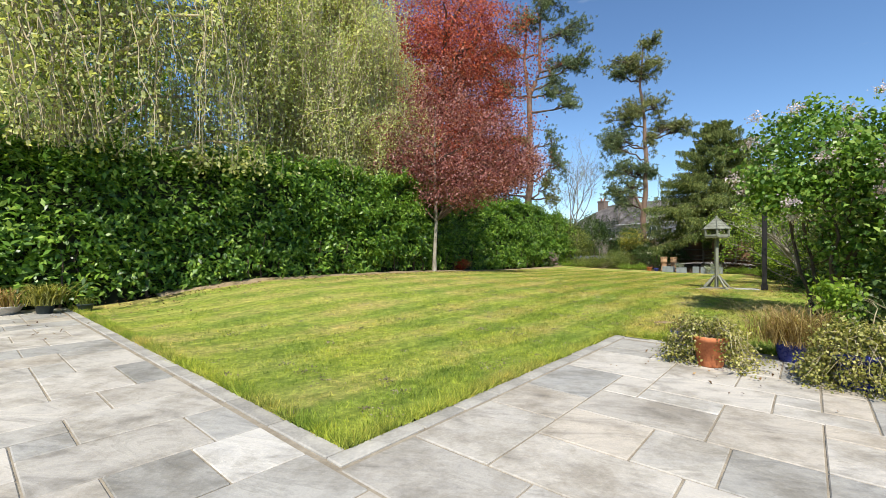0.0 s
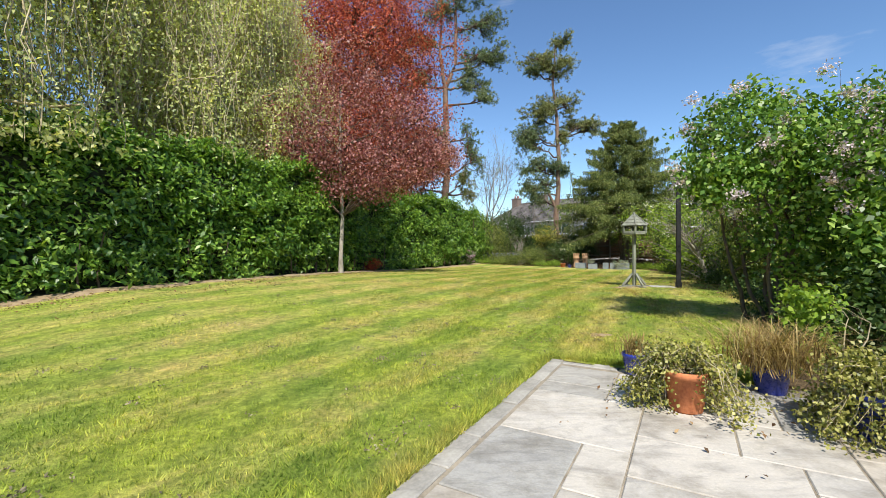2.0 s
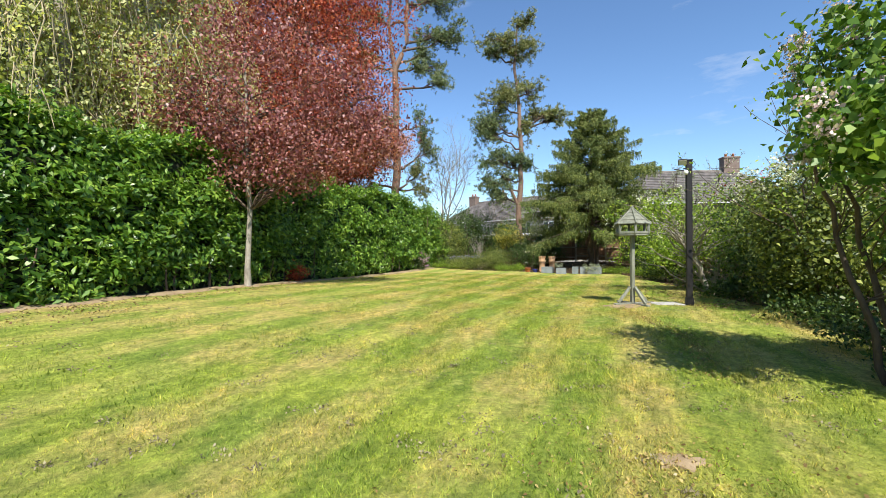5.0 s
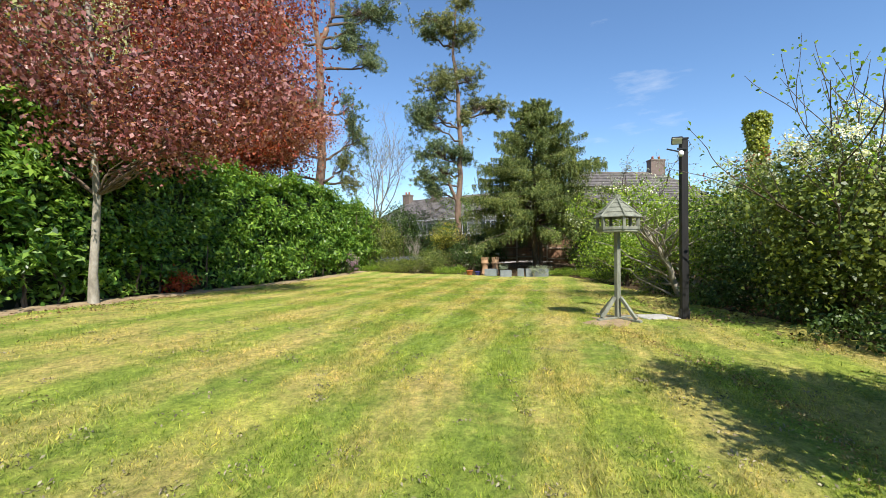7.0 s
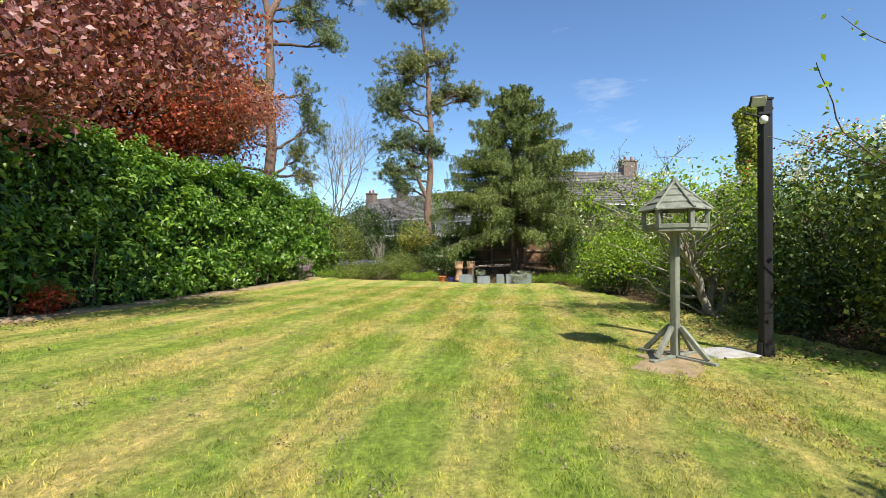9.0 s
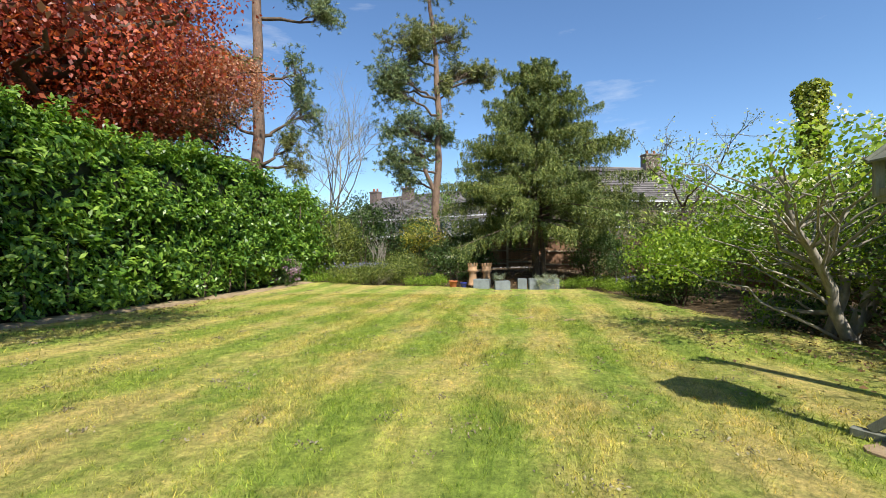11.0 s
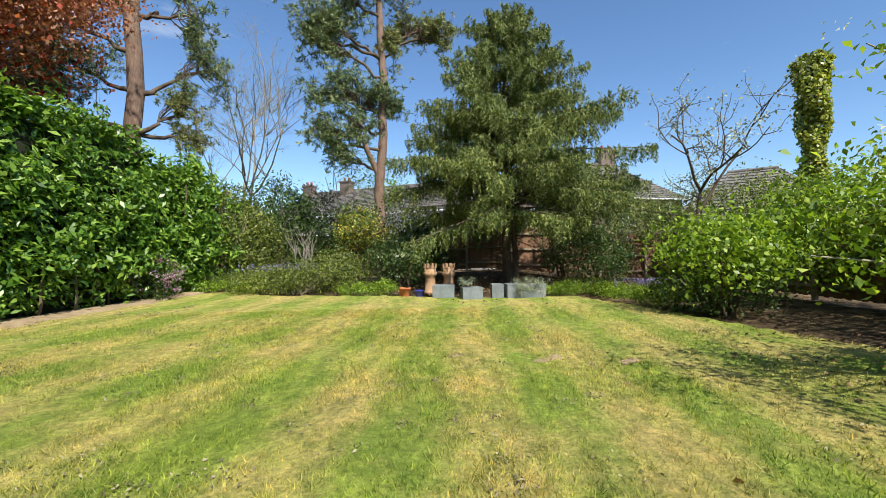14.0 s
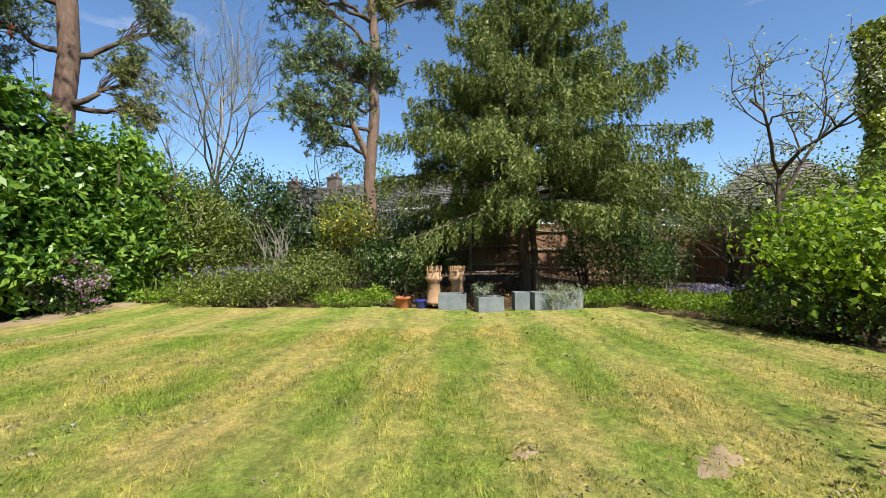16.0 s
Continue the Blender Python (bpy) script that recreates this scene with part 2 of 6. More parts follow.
M_BROWNLEAF = leaf_material("fallen_leaf", (0.08, 0.045, 0.022), (0.20, 0.11, 0.05), (0.40, 0.27, 0.15), 0.7, 0.1, 0.9)
M_DRYBIT = leaf_material("dead_moss_bits", (0.10, 0.085, 0.055), (0.24, 0.20, 0.13), (0.42, 0.37, 0.25), 0.8, 0.1, 0.9)
M_REDLEAF = leaf_material("red_young_leaf", (0.16, 0.02, 0.012), (0.42, 0.06, 0.03), (0.62, 0.16, 0.06), 0.4, 0.35, 0.9)
M_LILAC = leaf_material("lilac_blossom", (0.42, 0.30, 0.40), (0.62, 0.50, 0.58), (0.80, 0.72, 0.76), 0.6, 0.3, 0.9)
M_WHITE = leaf_material("white_blossom", (0.62, 0.62, 0.52), (0.80, 0.80, 0.72), (0.88, 0.88, 0.84), 0.6, 0.3, 0.9)
M_BLUEBELL = leaf_material("bluebell_flower", (0.16, 0.15, 0.44), (0.29, 0.26, 0.62), (0.50, 0.46, 0.78), 0.6, 0.3, 0.9)
M_PINK = leaf_material("mauve_flower", (0.32, 0.14, 0.34), (0.50, 0.27, 0.50), (0.70, 0.50, 0.70), 0.6, 0.3, 0.9)
M_BARK = rough_material("brown_bark", (0.05, 0.035, 0.024), (0.17, 0.125, 0.09), 5, 30, 0.92, 0.9, 0.03, stretch=(1, 1, 0.25))
M_PINEBARK = rough_material("pine_bark", (0.09, 0.06, 0.045), (0.30, 0.20, 0.145), 6, 28, 0.9, 1.0, 0.04, stretch=(1, 1, 0.35))
M_PALEBARK = rough_material("pale_bark", (0.15, 0.13, 0.10), (0.42, 0.38, 0.31), 6, 28, 0.88, 0.7, 0.02, stretch=(1, 1, 0.5))
M_TWIG = rough_material("straw_twig", (0.26, 0.21, 0.12), (0.58, 0.50, 0.32), 5, 25)
M_GREYWOOD = rough_material("weathered_green_wood", (0.11, 0.118, 0.088), (0.28, 0.285, 0.225), 4, 60, 0.85, 0.5, 0.006, vary=0.12, stretch=(3, 3, 0.5))
M_BLACKWOOD = rough_material("black_stained_timber", (0.006, 0.006, 0.006), (0.022, 0.02, 0.02), 5, 60, 0.6, 0.4, 0.004, stretch=(3, 3, 0.4))
M_FENCE = rough_material("brown_fence_board", (0.14, 0.075, 0.045), (0.38, 0.22, 0.135), 3, 40, 0.85, 0.5, 0.006, vary=0.2, stretch=(3, 3, 0.5))
M_RAIL = rough_material("pale_fence_rail", (0.25, 0.19, 0.13), (0.48, 0.39, 0.28), 4, 50, vary=0.15)
M_TERRA = rough_material("terracotta", (0.30, 0.085, 0.035), (0.62, 0.23, 0.095), 6, 50, 0.85, 0.3, 0.004)
M_BUFF = rough_material("buff_terracotta", (0.33, 0.19, 0.10), (0.56, 0.36, 0.21), 6, 50, 0.85, 0.3, 0.004)
M_BLUE = rough_material("cobalt_glaze", (0.012, 0.022, 0.17), (0.035, 0.055, 0.36), 5, 40, 0.28, 0.1, 0.003, spec=0.6)
M_GREYBOX = rough_material("grey_painted_planter", (0.14, 0.16, 0.165), (0.26, 0.285, 0.29), 5, 60, 0.7, 0.3, 0.004, vary=0.15)
M_DARKPOT = rough_material("dark_plastic_pot", (0.02, 0.03, 0.028), (0.05, 0.065, 0.06), 5, 60, 0.5)
M_CONC = rough_material("pale_concrete", (0.30, 0.285, 0.26), (0.52, 0.50, 0.46), 5, 60, 0.9)
M_BRICK = rough_material("brown_brick", (0.11, 0.082, 0.066), (0.27, 0.205, 0.17), 8, 40, 0.9)
M_RENDER = rough_material("grey_rendered_wall", (0.34, 0.32, 0.29), (0.50, 0.48, 0.44), 2, 40, 0.9)
M_TILE = rough_material("grey_brown_roof_tile", (0.10, 0.09, 0.08), (0.29, 0.26, 0.235), 1.2, 25, 0.9, 0.4, 0.02, vary=0.2, island=True)
M_FRAME = rough_material("white_window_frame", (0.72, 0.72, 0.70), (0.82, 0.82, 0.80), 5, 60, 0.5)
M_METAL = rough_material("black_metal", (0.012, 0.012, 0.012), (0.03, 0.03, 0.03), 8, 60, 0.45)
M_SENSOR = rough_material("white_plastic", (0.68, 0.68, 0.66), (0.8, 0.8, 0.78), 8, 60, 0.4)


def glass(name, tone):
    n = Nodes(name)
    return n.finish(tone, 0.06, spec=0.8)


M_PANE = glass("dark_window_glass", (0.03, 0.035, 0.04))
M_LENS = glass("flood_lamp_glass", (0.55, 0.52, 0.40))


# ---- mesh helpers ----
def mesh(name, verts, faces, material, smooth=False):
    """A mesh from an array of places and arrays of faces with equal corner counts."""
    verts = np.asarray(verts, dtype=np.float32)
    sets = [np.asarray(f, dtype=np.int32) for f in (faces if isinstance(faces, list) else [faces]) if len(f)]
    me = bpy.data.meshes.new(name)
    me.vertices.add(len(verts))
    me.vertices.foreach_set("co", verts.ravel())
    loops = np.concatenate([f.ravel() for f in sets])
    totals = np.concatenate([np.full(len(f), f.shape[1]) for f in sets])
    me.loops.add(len(loops))
    me.loops.foreach_set("vertex_index", loops)
    me.polygons.add(len(totals))
    me.polygons.foreach_set("loop_start", np.concatenate([[0], np.cumsum(totals)[:-1]]).astype(np.int32))
    if smooth:
        me.polygons.foreach_set("use_smooth", np.ones(len(totals), dtype=bool))
    me.materials.append(material)
    me.update(calc_edges=True)
    return me


def thing(name, at=(0, 0, 0), label="", category="", group="", turn=0, kind=""):
    ob = new(name)
    ob.empty_display_size = 0.2
    ob.matrix_world = pose(*at, 0, 0, turn)
    return tagged(ob, label, category, group, kind)


def hang(name, me, parent, label="", m=None):
    ob = new(name, me)
    ob.parent = parent
    if name in ("hanging_twig_curtain", "top_growth", "branches", "twig_growth", "flower_spikes", "leaves", "blossom", "flower_mass", "bronze_growth", "needles", "crown", "foliage", "end_foliage", "young_leaves", "stem_growth", "dead_twig_growth", "blades", "green_leaves"):
        ob["kind"] = "stuff"
    if m is not None:
        ob.matrix_basis = m
    return tagged(ob, label)


def part(name, bm, material, parent, label="", smooth=False, m=None):
    me = bpy.data.meshes.new(name)
    bm.to_mesh(me)
    bm.free()
    me.materials.append(material)
    if smooth:
        for p in me.polygons:
            p.use_smooth = True
    return hang(name, me, parent, label, m)


def block(size, at=(0, 0, 0), bevel=0.0, turn=None):
    """A box with softened edges, centred at a place."""
    bm = bmesh.new()
    bmesh.ops.create_cube(bm, size=1)
    bmesh.ops.scale(bm, vec=size, verts=bm.verts)
    if bevel:
        bmesh.ops.bevel(bm, geom=bm.edges[:], offset=bevel, segments=1, affect="EDGES")
    if turn is not None:
        bmesh.ops.transform(bm, matrix=turn, verts=bm.verts)
    bmesh.ops.translate(bm, vec=at, verts=bm.verts)
    return bm


def lathe(profile, sides=28, wobble=0.0):
    """A turned shape from (radius, height) pairs."""
    bm = bmesh.new()
    rings = []
    for r, z in profile:
        rings.append([bm.verts.new((r * math.cos(a) * (1 + wobble * math.sin(3 * a)), r * math.sin(a), z)) for a in (2 * math.pi * i / sides for i in range(sides))])
    for lo, hi in zip(rings, rings[1:]):
        for i in range(sides):
            j = (i + 1) % sides
            bm.faces.new((lo[i], lo[j], hi[j], hi[i]))
    bm.faces.new(rings[0][::-1])
    bm.faces.new(rings[-1])
    return bm


def unit(v):
    return v / np.maximum(np.linalg.norm(v, axis=-1, keepdims=True), 1e-9)


def tubes(limbs, sides=6):
    """Tapered round limbs; each is (points, radii)."""
    verts, quads, base = [], [], 0
    ang = np.linspace(0, 2 * np.pi, sides, endpoint=False)
    for pts, radii in limbs:
        pts, radii = np.asarray(pts, float), np.asarray(radii, float)
        n = len(pts)
        way = unit(np.gradient(pts, axis=0))
        ref = np.where(np.abs(way[:, 2:3]) > 0.9, np.array([[1.0, 0, 0]]), np.array([[0, 0, 1.0]]))
        s = unit(np.cross(way, ref))
        t = np.cross(way, s)
        ring = pts[:, None] + radii[:, None, None] * (np.cos(ang)[None, :, None] * s[:, None] + np.sin(ang)[None, :, None] * t[:, None])
        verts.append(ring.reshape(-1, 3))
        i, j = np.meshgrid(np.arange(n - 1), np.arange(sides), indexing="ij")
        k = (j + 1) % sides
        quads.append((base + np.stack([i * sides + j, i * sides + k, (i + 1) * sides + k, (i + 1) * sides + j], -1)).reshape(-1, 4))
        base += n * sides
    return np.concatenate(verts), np.concatenate(quads)


def leaves(rng, at, face, length, width, spread=0.8, along=None):
    """Folded pointed leaves at places; each faces roughly the given way, or grows along a way."""
    n = len(at)
    length = length * rng.uniform(0.65, 1.3, (n, 1))
    nrm = unit(face + rng.normal(0, spread, (n, 3)))
    if along is None:
        d = unit(np.cross(nrm, rng.normal(0, 1, (n, 3))))
        d[:, 2] -= 0.35
        d = unit(d)
    else:
        d = unit(along + rng.normal(0, spread * 0.5, (n, 3)))
    s = unit(np.cross(d, nrm))
    up = np.cross(s, d)
    w = length * width
    v = np.stack([at - d * length * 0.5, at + s * w * 0.5 + up * w * 0.18 - d * length * 0.05, at + d * length * 0.5 - up * length * 0.12, at - s * w * 0.5 + up * w * 0.18 - d * length * 0.05], 1)
    return v.reshape(-1, 3), np.arange(4 * n).reshape(-1, 4)


def clumps(rng, blobs, count, shell=3.5):
    """Places for leaf clumps in uneven blobs (centre, radii, share), mostly near their skin, and the way outward."""
    share = np.array([b[2] for b in blobs], float)
    pick = rng.choice(len(blobs), count, p=share / share.sum())
    c = np.array([b[0] for b in blobs], float)[pick]
    r = np.array([b[1] for b in blobs], float)[pick]
    d = unit(rng.normal(0, 1, (count, 3)))
    lump = 1 + 0.18 * np.sin(d[:, :1] * 5 + pick[:, None]) * np.sin(d[:, 1:2] * 6 + 2 * pick[:, None]) + 0.12 * np.sin(d[:, 2:3] * 9 + d[:, :1] * 7)
    rad = rng.uniform(0, 1, (count, 1)) ** (1 / shell)
    return c + d * r * rad * lump, unit(d / r)


def puffs(rng, at, out, per, size):
    """Leaf places scattered round each clump."""
    a = np.repeat(at, per, 0)
    off = rng.normal(0, 1, a.shape) * size
    off[:, 2] *= 0.7
    return a + off, np.repeat(out, per, 0) + np.array([0, 0, 0.35])


def bend(rng, a, b, n=7, sag=0.0, shake=0.06):
    """A crooked line from a to b."""
    a, b = np.asarray(a, float), np.asarray(b, float)
    f = np.linspace(0, 1, n)[:, None]
    p = a + (b - a) * f
    L = np.linalg.norm(b - a)
    p[1:-1] += rng.normal(0, shake * L / 2, (n - 2, 3)) * np.array([1, 1, 0.5])
    p[:, 2] += sag * L * np.sin(np.pi * f[:, 0])
    return p


def limbs_to(rng, trunk, targets, r0, n=7, sag=0.08, shake=0.07, keep=0.25):
    """Limbs that leave the trunk line below their targets and taper to them."""
    trunk = np.asarray(trunk, float)
    out = []
    for t in targets:
        reach = np.linalg.norm(t[:2] - trunk[:, :2], axis=1)
        want = t[2] - 0.55 * reach
        k = int(np.argmin(np.abs(trunk[:, 2] - want)))
        L = np.linalg.norm(t - trunk[k])
        r = r0 * min(1.0, 0.25 + L * 0.12)
        out.append((bend(rng, trunk[k], t, n, sag, shake), np.linspace(r, r * keep, n)))
    return out


def broadleaf(name, at, label, trunk_top, trunk_r, blobs, count, per, leaf, size, mat, bark, rng, limb_n=40, shape=0.55, stems=1, extra=(), category="tree", group="", lean=(0, 0), wander=0.035, limb_bark=None):
    """A tree or shrub: trunks, limbs to the clumps, and a crown of single leaves."""
    ob = thing(name, at, label, category, group)
    c, out = clumps(rng, blobs, count)
    keep = c[:, 2] > 0.05
    c, out = c[keep], out[keep]
    for i in range(stems):
        a = rng.uniform(0, 6.28)
        off = 0 if stems == 1 else rng.uniform(0.05, 0.3)
        foot = np.array([off * math.cos(a), off * math.sin(a), -0.15])
        top = foot + np.array([lean[0], lean[1], trunk_top]) + (0 if stems == 1 else 1) * np.array([math.cos(a), math.sin(a), 0]) * trunk_top * 0.25
        line = bend(rng, foot, top, 10, 0, wander)
        rr = np.linspace(trunk_r, trunk_r * 0.35, 10)
        rr[0] *= 1.35
        v, q = tubes([(line, rr)], 10)
        hang("trunk" if stems == 1 else "stem", mesh("trunk", v, q, bark, True), ob)
        targets = c[rng.choice(len(c), min(len(c), max(3, limb_n // stems)), replace=False)]
        grown = limbs_to(rng, line, targets, trunk_r * 0.5)
        if trunk_r >= 0.08:
            for limb in grown:
                v, q = tubes([limb], 6)
                hang("limb", mesh("limb", v, q, limb_bark or bark, True), ob)
        else:
            v, q = tubes(grown, 5)
            hang("twig_growth", mesh("twig_growth", v, q, bark, True), ob)
    p, f = puffs(rng, c, out, per, size)
    v, q = leaves(rng, p, f, leaf, shape)
    hang("crown", mesh("crown", v, q, mat), ob)
    for part_name, m, n_c, per_c, leaf_c, size_c, zmin in extra:
        pick = c[(c[:, 2] > zmin)]
        o = out[(c[:, 2] > zmin)]
        k = rng.choice(len(pick), min(n_c, len(pick)), replace=False)
        p, f = puffs(rng, pick[k] + o[k] * size * 1.5, o[k], per_c, size_c)
        v, q = leaves(rng, p, f, leaf_c, 0.8)
        hang(part_name, mesh(part_name, v, q, m), ob)
    return ob

# ---- the lie of the land ----
U, R = np.array([0.492, 0.870]), np.array([0.870, -0.492])  # along the garden, and across it to the right
CORNER = np.array([-0.70, 1.05])  # where the lawn's corner meets the two arms of the patio


def yard(a, b):
    """A place from the patio's own axes."""
    return CORNER + a * U + b * R


def ease(f):
    f = np.clip(f, 0, 1)
    return f * f * (3 - 2 * f)


def hedge_line(a):
    """How far across the garden the hedge's face stands, by the distance along it."""
    return np.interp(a, [-5, 1, 5, 9, 12, 15, 18, 26], [-9.75, -9.5, -9.25, -9.8, -10.35, -10.55, -10.75, -10.85])


def land(x, y):
    """Height of the ground."""
    x, y = np.asarray(x, float), np.asarray(y, float)
    z = 0.10 * np.exp(-((y - 11.0) / 4.5) ** 2) * (1 - np.exp(-((y - 4.5).clip(0) / 2) ** 2))
    z = z + 0.5 * np.exp(-((x - 12.5) ** 2 + (y - 29.5) ** 2) / 11)
    z = z + 0.25 * np.exp(-((x - 5.5) ** 2 / 8 + (y - 29.0) ** 2 / 3))
    a, b = (x - CORNER[0]) * U[0] + (y - CORNER[1]) * U[1], (x - CORNER[0]) * R[0] + (y - CORNER[1]) * R[1]
    # the lawn climbs gently towards the hedge
    return z + 0.30 * ease((-b - 2.0) / 7.0) * ease(a / 4.0) * (1 - 0.55 * ease((a - 10.0) / 10.0))


def on(x, y, dz=0.0):
    return (x, y, float(land(x, y)) + dz)


def inside(x, y, poly):
    hit = np.zeros(np.shape(x), bool)
    for (x0, y0), (x1, y1) in zip(poly, poly[1:] + poly[:1]):
        cross = (y0 > y) != (y1 > y)
        with np.errstate(divide="ignore", invalid="ignore"):
            hit ^= cross & (x < (x1 - x0) * (y - y0) / (y1 - y0) + x0)
    return hit


def sheet(xs, ys, height):
    X, Y = np.meshgrid(xs, ys)
    v = np.stack([X, Y, height(X, Y)], -1).reshape(-1, 3)
    n = len(xs)
    i, j = np.meshgrid(np.arange(len(ys) - 1), np.arange(n - 1), indexing="ij")
    k = i * n + j
    return v, np.stack([k, k + 1, k + n + 1, k + n], -1).reshape(-1, 4)


def uneven(x, y):
    return 0.025 * np.sin(x * 1.7 + np.sin(y * 1.3)) * np.sin(y * 1.9) + 0.015 * np.sin(x * 5.1 + y * 3.3)


xs = np.concatenate([[-900, -300, -120, -60], np.arange(-30, 34, 0.5), [60, 120, 300, 900]])
ys = np.concatenate([[-900, -300, -100, -40], np.arange(-14, 46, 0.5), [60, 120, 300, 900]])
v, q = sheet(xs, ys, lambda x, y: land(x, y) - 0.07 + uneven(x, y) * (y > 5))
tagged(new("ground", mesh("ground", v, q, M_SOIL, True)), "brown garden soil with leaf litter under the beds", "ground", kind="structure")

TIP_A = 4.72
LAWN = [tuple(yard(0, 0))] + [tuple(yard(a, hedge_line(a) + 0.35)) for a in (0.0, 2, 5, 8, 11, 13, 15, 18, 21, 24)] + [(2.9, 27.9), (3.6, 27.3),
        (4.2, 26.5), (5.6, 26.0), (6.9, 25.7), (7.9, 25.0), (9.2, 24.2), (10.5, 23.8), (11.3, 23.4), (11.2, 21.5), (10.7, 19.8),
        (10.0, 16.8), (8.7, 13.3), (8.2, 11.2), (7.3, 9.4), (5.7, 6.4), (4.4, 5.0), tuple(yard(TIP_A, 1.95)), tuple(yard(TIP_A, 0))]


def lawn_mesh():
    """The turf in small squares along the patio's axes, clipped to the lawn's outline."""
    step = 0.16
    a, b = np.arange(-0.0, 34, step), np.arange(-19.2, 12, step)
    A, B = np.meshgrid(a, b)
    X, Y = CORNER[0] + A * U[0] + B * R[0], CORNER[1] + A * U[1] + B * R[1]
    z = land(X, Y) + 0.012 + 0.012 * np.sin(X * 2.3 + Y) * np.sin(Y * 1.7 - X)
    n = len(a)
    i, j = np.meshgrid(np.arange(len(b) - 1), np.arange(n - 1), indexing="ij")
    k = (i * n + j).ravel()
    mid = inside(CORNER[0] + (A[:-1, :-1] + step / 2) * U[0] + (B[:-1, :-1] + step / 2) * R[0], CORNER[1] + (A[:-1, :-1] + step / 2) * U[1] + (B[:-1, :-1] + step / 2) * R[1], LAWN).ravel()
    k = k[mid]
    return np.stack([X, Y, z], -1).reshape(-1, 3), np.stack([k, k + 1, k + n + 1, k + n], -1)


v, q = lawn_mesh()
tagged(new("lawn", mesh("lawn", v, q, M_LAWN, True)), "mown striped lawn with dry straw patches", "lawn", kind="structure")


def blades(rng, count, reach, tall, wide):
    """Single blades of grass, thick on the ground along the middle of the garden."""
    f = rng.uniform(-0.05, 1.25, count)
    line = np.array([[0.4, 0.0]]) + f[:, None] * np.array([[3.9, 18.8]])
    side = rng.normal(0, reach, count)
    p = line + side[:, None] * np.array([[0.98, -0.2]])
    p = p[inside(p[:, 0], p[:, 1], LAWN)]
    n = len(p)
    z = land(p[:, 0], p[:, 1]) + 0.005
    cell = np.floor(p[:, 0] * 7 + 3 * np.sin(p[:, 1] * 1.3)) * 12.9898 + np.floor(p[:, 1] * 7 + 3 * np.sin(p[:, 0] * 1.7)) * 78.233
    tuft = 0.6 + 0.75 * np.abs(np.sin(cell * 43.7)) ** 2
    h = tall * rng.uniform(0.5, 1.25, n) * tuft
    a = rng.uniform(0, 6.283, n)
    s = np.stack([np.cos(a), np.sin(a), np.zeros(n)], -1) * (wide * rng.uniform(0.6, 1.3, n))[:, None]
    foot = np.column_stack([p, z])
    tip = foot + np.column_stack([rng.normal(0, 0.55, (n, 2)) * h[:, None], h])
    v = np.stack([foot - s, foot + s, tip], 1).reshape(-1, 3)
    return v, np.arange(3 * n).reshape(-1, 3)


v, t3 = blades(RNG, 420000, 2.2, 0.036, 0.0035)
tagged(new("grass", mesh("grass", v, t3, M_BLADE)), "short mown grass blades with straw among them", "grass", kind="stuff")
v, t3 = blades(RNG, 200000, 6.0, 0.036, 0.006)
tagged(new("grass", mesh("grass", v, t3, M_BLADE)), "short mown grass blades towards the beds", "grass", kind="stuff")


def edge_tufts(rng):
    """Longer grass that leans over the patio's edging."""
    pts = []
    for a0, b0, a1, b1, n in ((0, 0, TIP_A, 0, 5200), (0, 0, 0, -9.2, 7000), (TIP_A, 0, TIP_A, 1.9, 2400)):
        f = rng.uniform(0, 1, n)
        a, b = a0 + (a1 - a0) * f, b0 + (b1 - b0) * f
        j = np.abs(rng.normal(0, 0.07, n)) - 0.02
        if b0 == b1:
            b = b - j
        else:
            a = a + j
        pts.append(CORNER + a[:, None] * U + b[:, None] * R)
    p = np.concatenate(pts)
    n = len(p)
    h = 0.085 * rng.uniform(0.4, 1.3, n)
    ang = rng.uniform(0, 6.283, n)
    s = np.stack([np.cos(ang), np.sin(ang), np.zeros(n)], -1) * 0.004
    foot = np.column_stack([p, land(p[:, 0], p[:, 1])])
    tip = foot + np.column_stack([rng.normal(0, 0.5, (n, 2)) * h[:, None], h])
    return np.stack([foot - s, foot + s, tip], 1).reshape(-1, 3), np.arange(3 * n).reshape(-1, 3)


def casts(rng, n):
    """Worm casts, dead moss and straw bits that lie in the turf."""
    f = rng.uniform(-0.1, 1.3, n)
    c = np.array([[-0.6, 0.5]]) + f[:, None] * np.array([[4.6, 18.5]]) + rng.normal(0, 3.2, (n, 1)) * np.array([[0.98, -0.2]])
    c = c[inside(c[:, 0], c[:, 1], LAWN)]
    p = np.repeat(c, 26, 0) + rng.normal(0, 1, (26 * len(c), 2)) * np.repeat(rng.uniform(0.03, 0.10, (len(c), 1)), 26, 0)
    return leaves(rng, np.column_stack([p, land(p[:, 0], p[:, 1]) + rng.uniform(0.012, 0.035, len(p))]), np.tile([0, 0, 1.0], (len(p), 1)), 0.028, 0.5, 0.6)


v, q = casts(RNG, 620)
tagged(new("lawn_debris", mesh("lawn_debris", v, q, M_DRYBIT)), "dead moss and straw bits lying in the grass", "debris", kind="stuff")
v, t3 = edge_tufts(RNG)
tagged(new("grass", mesh("grass", v, t3, M_BLADE)), "longer grass growing along the patio edging", "grass", kind="stuff")

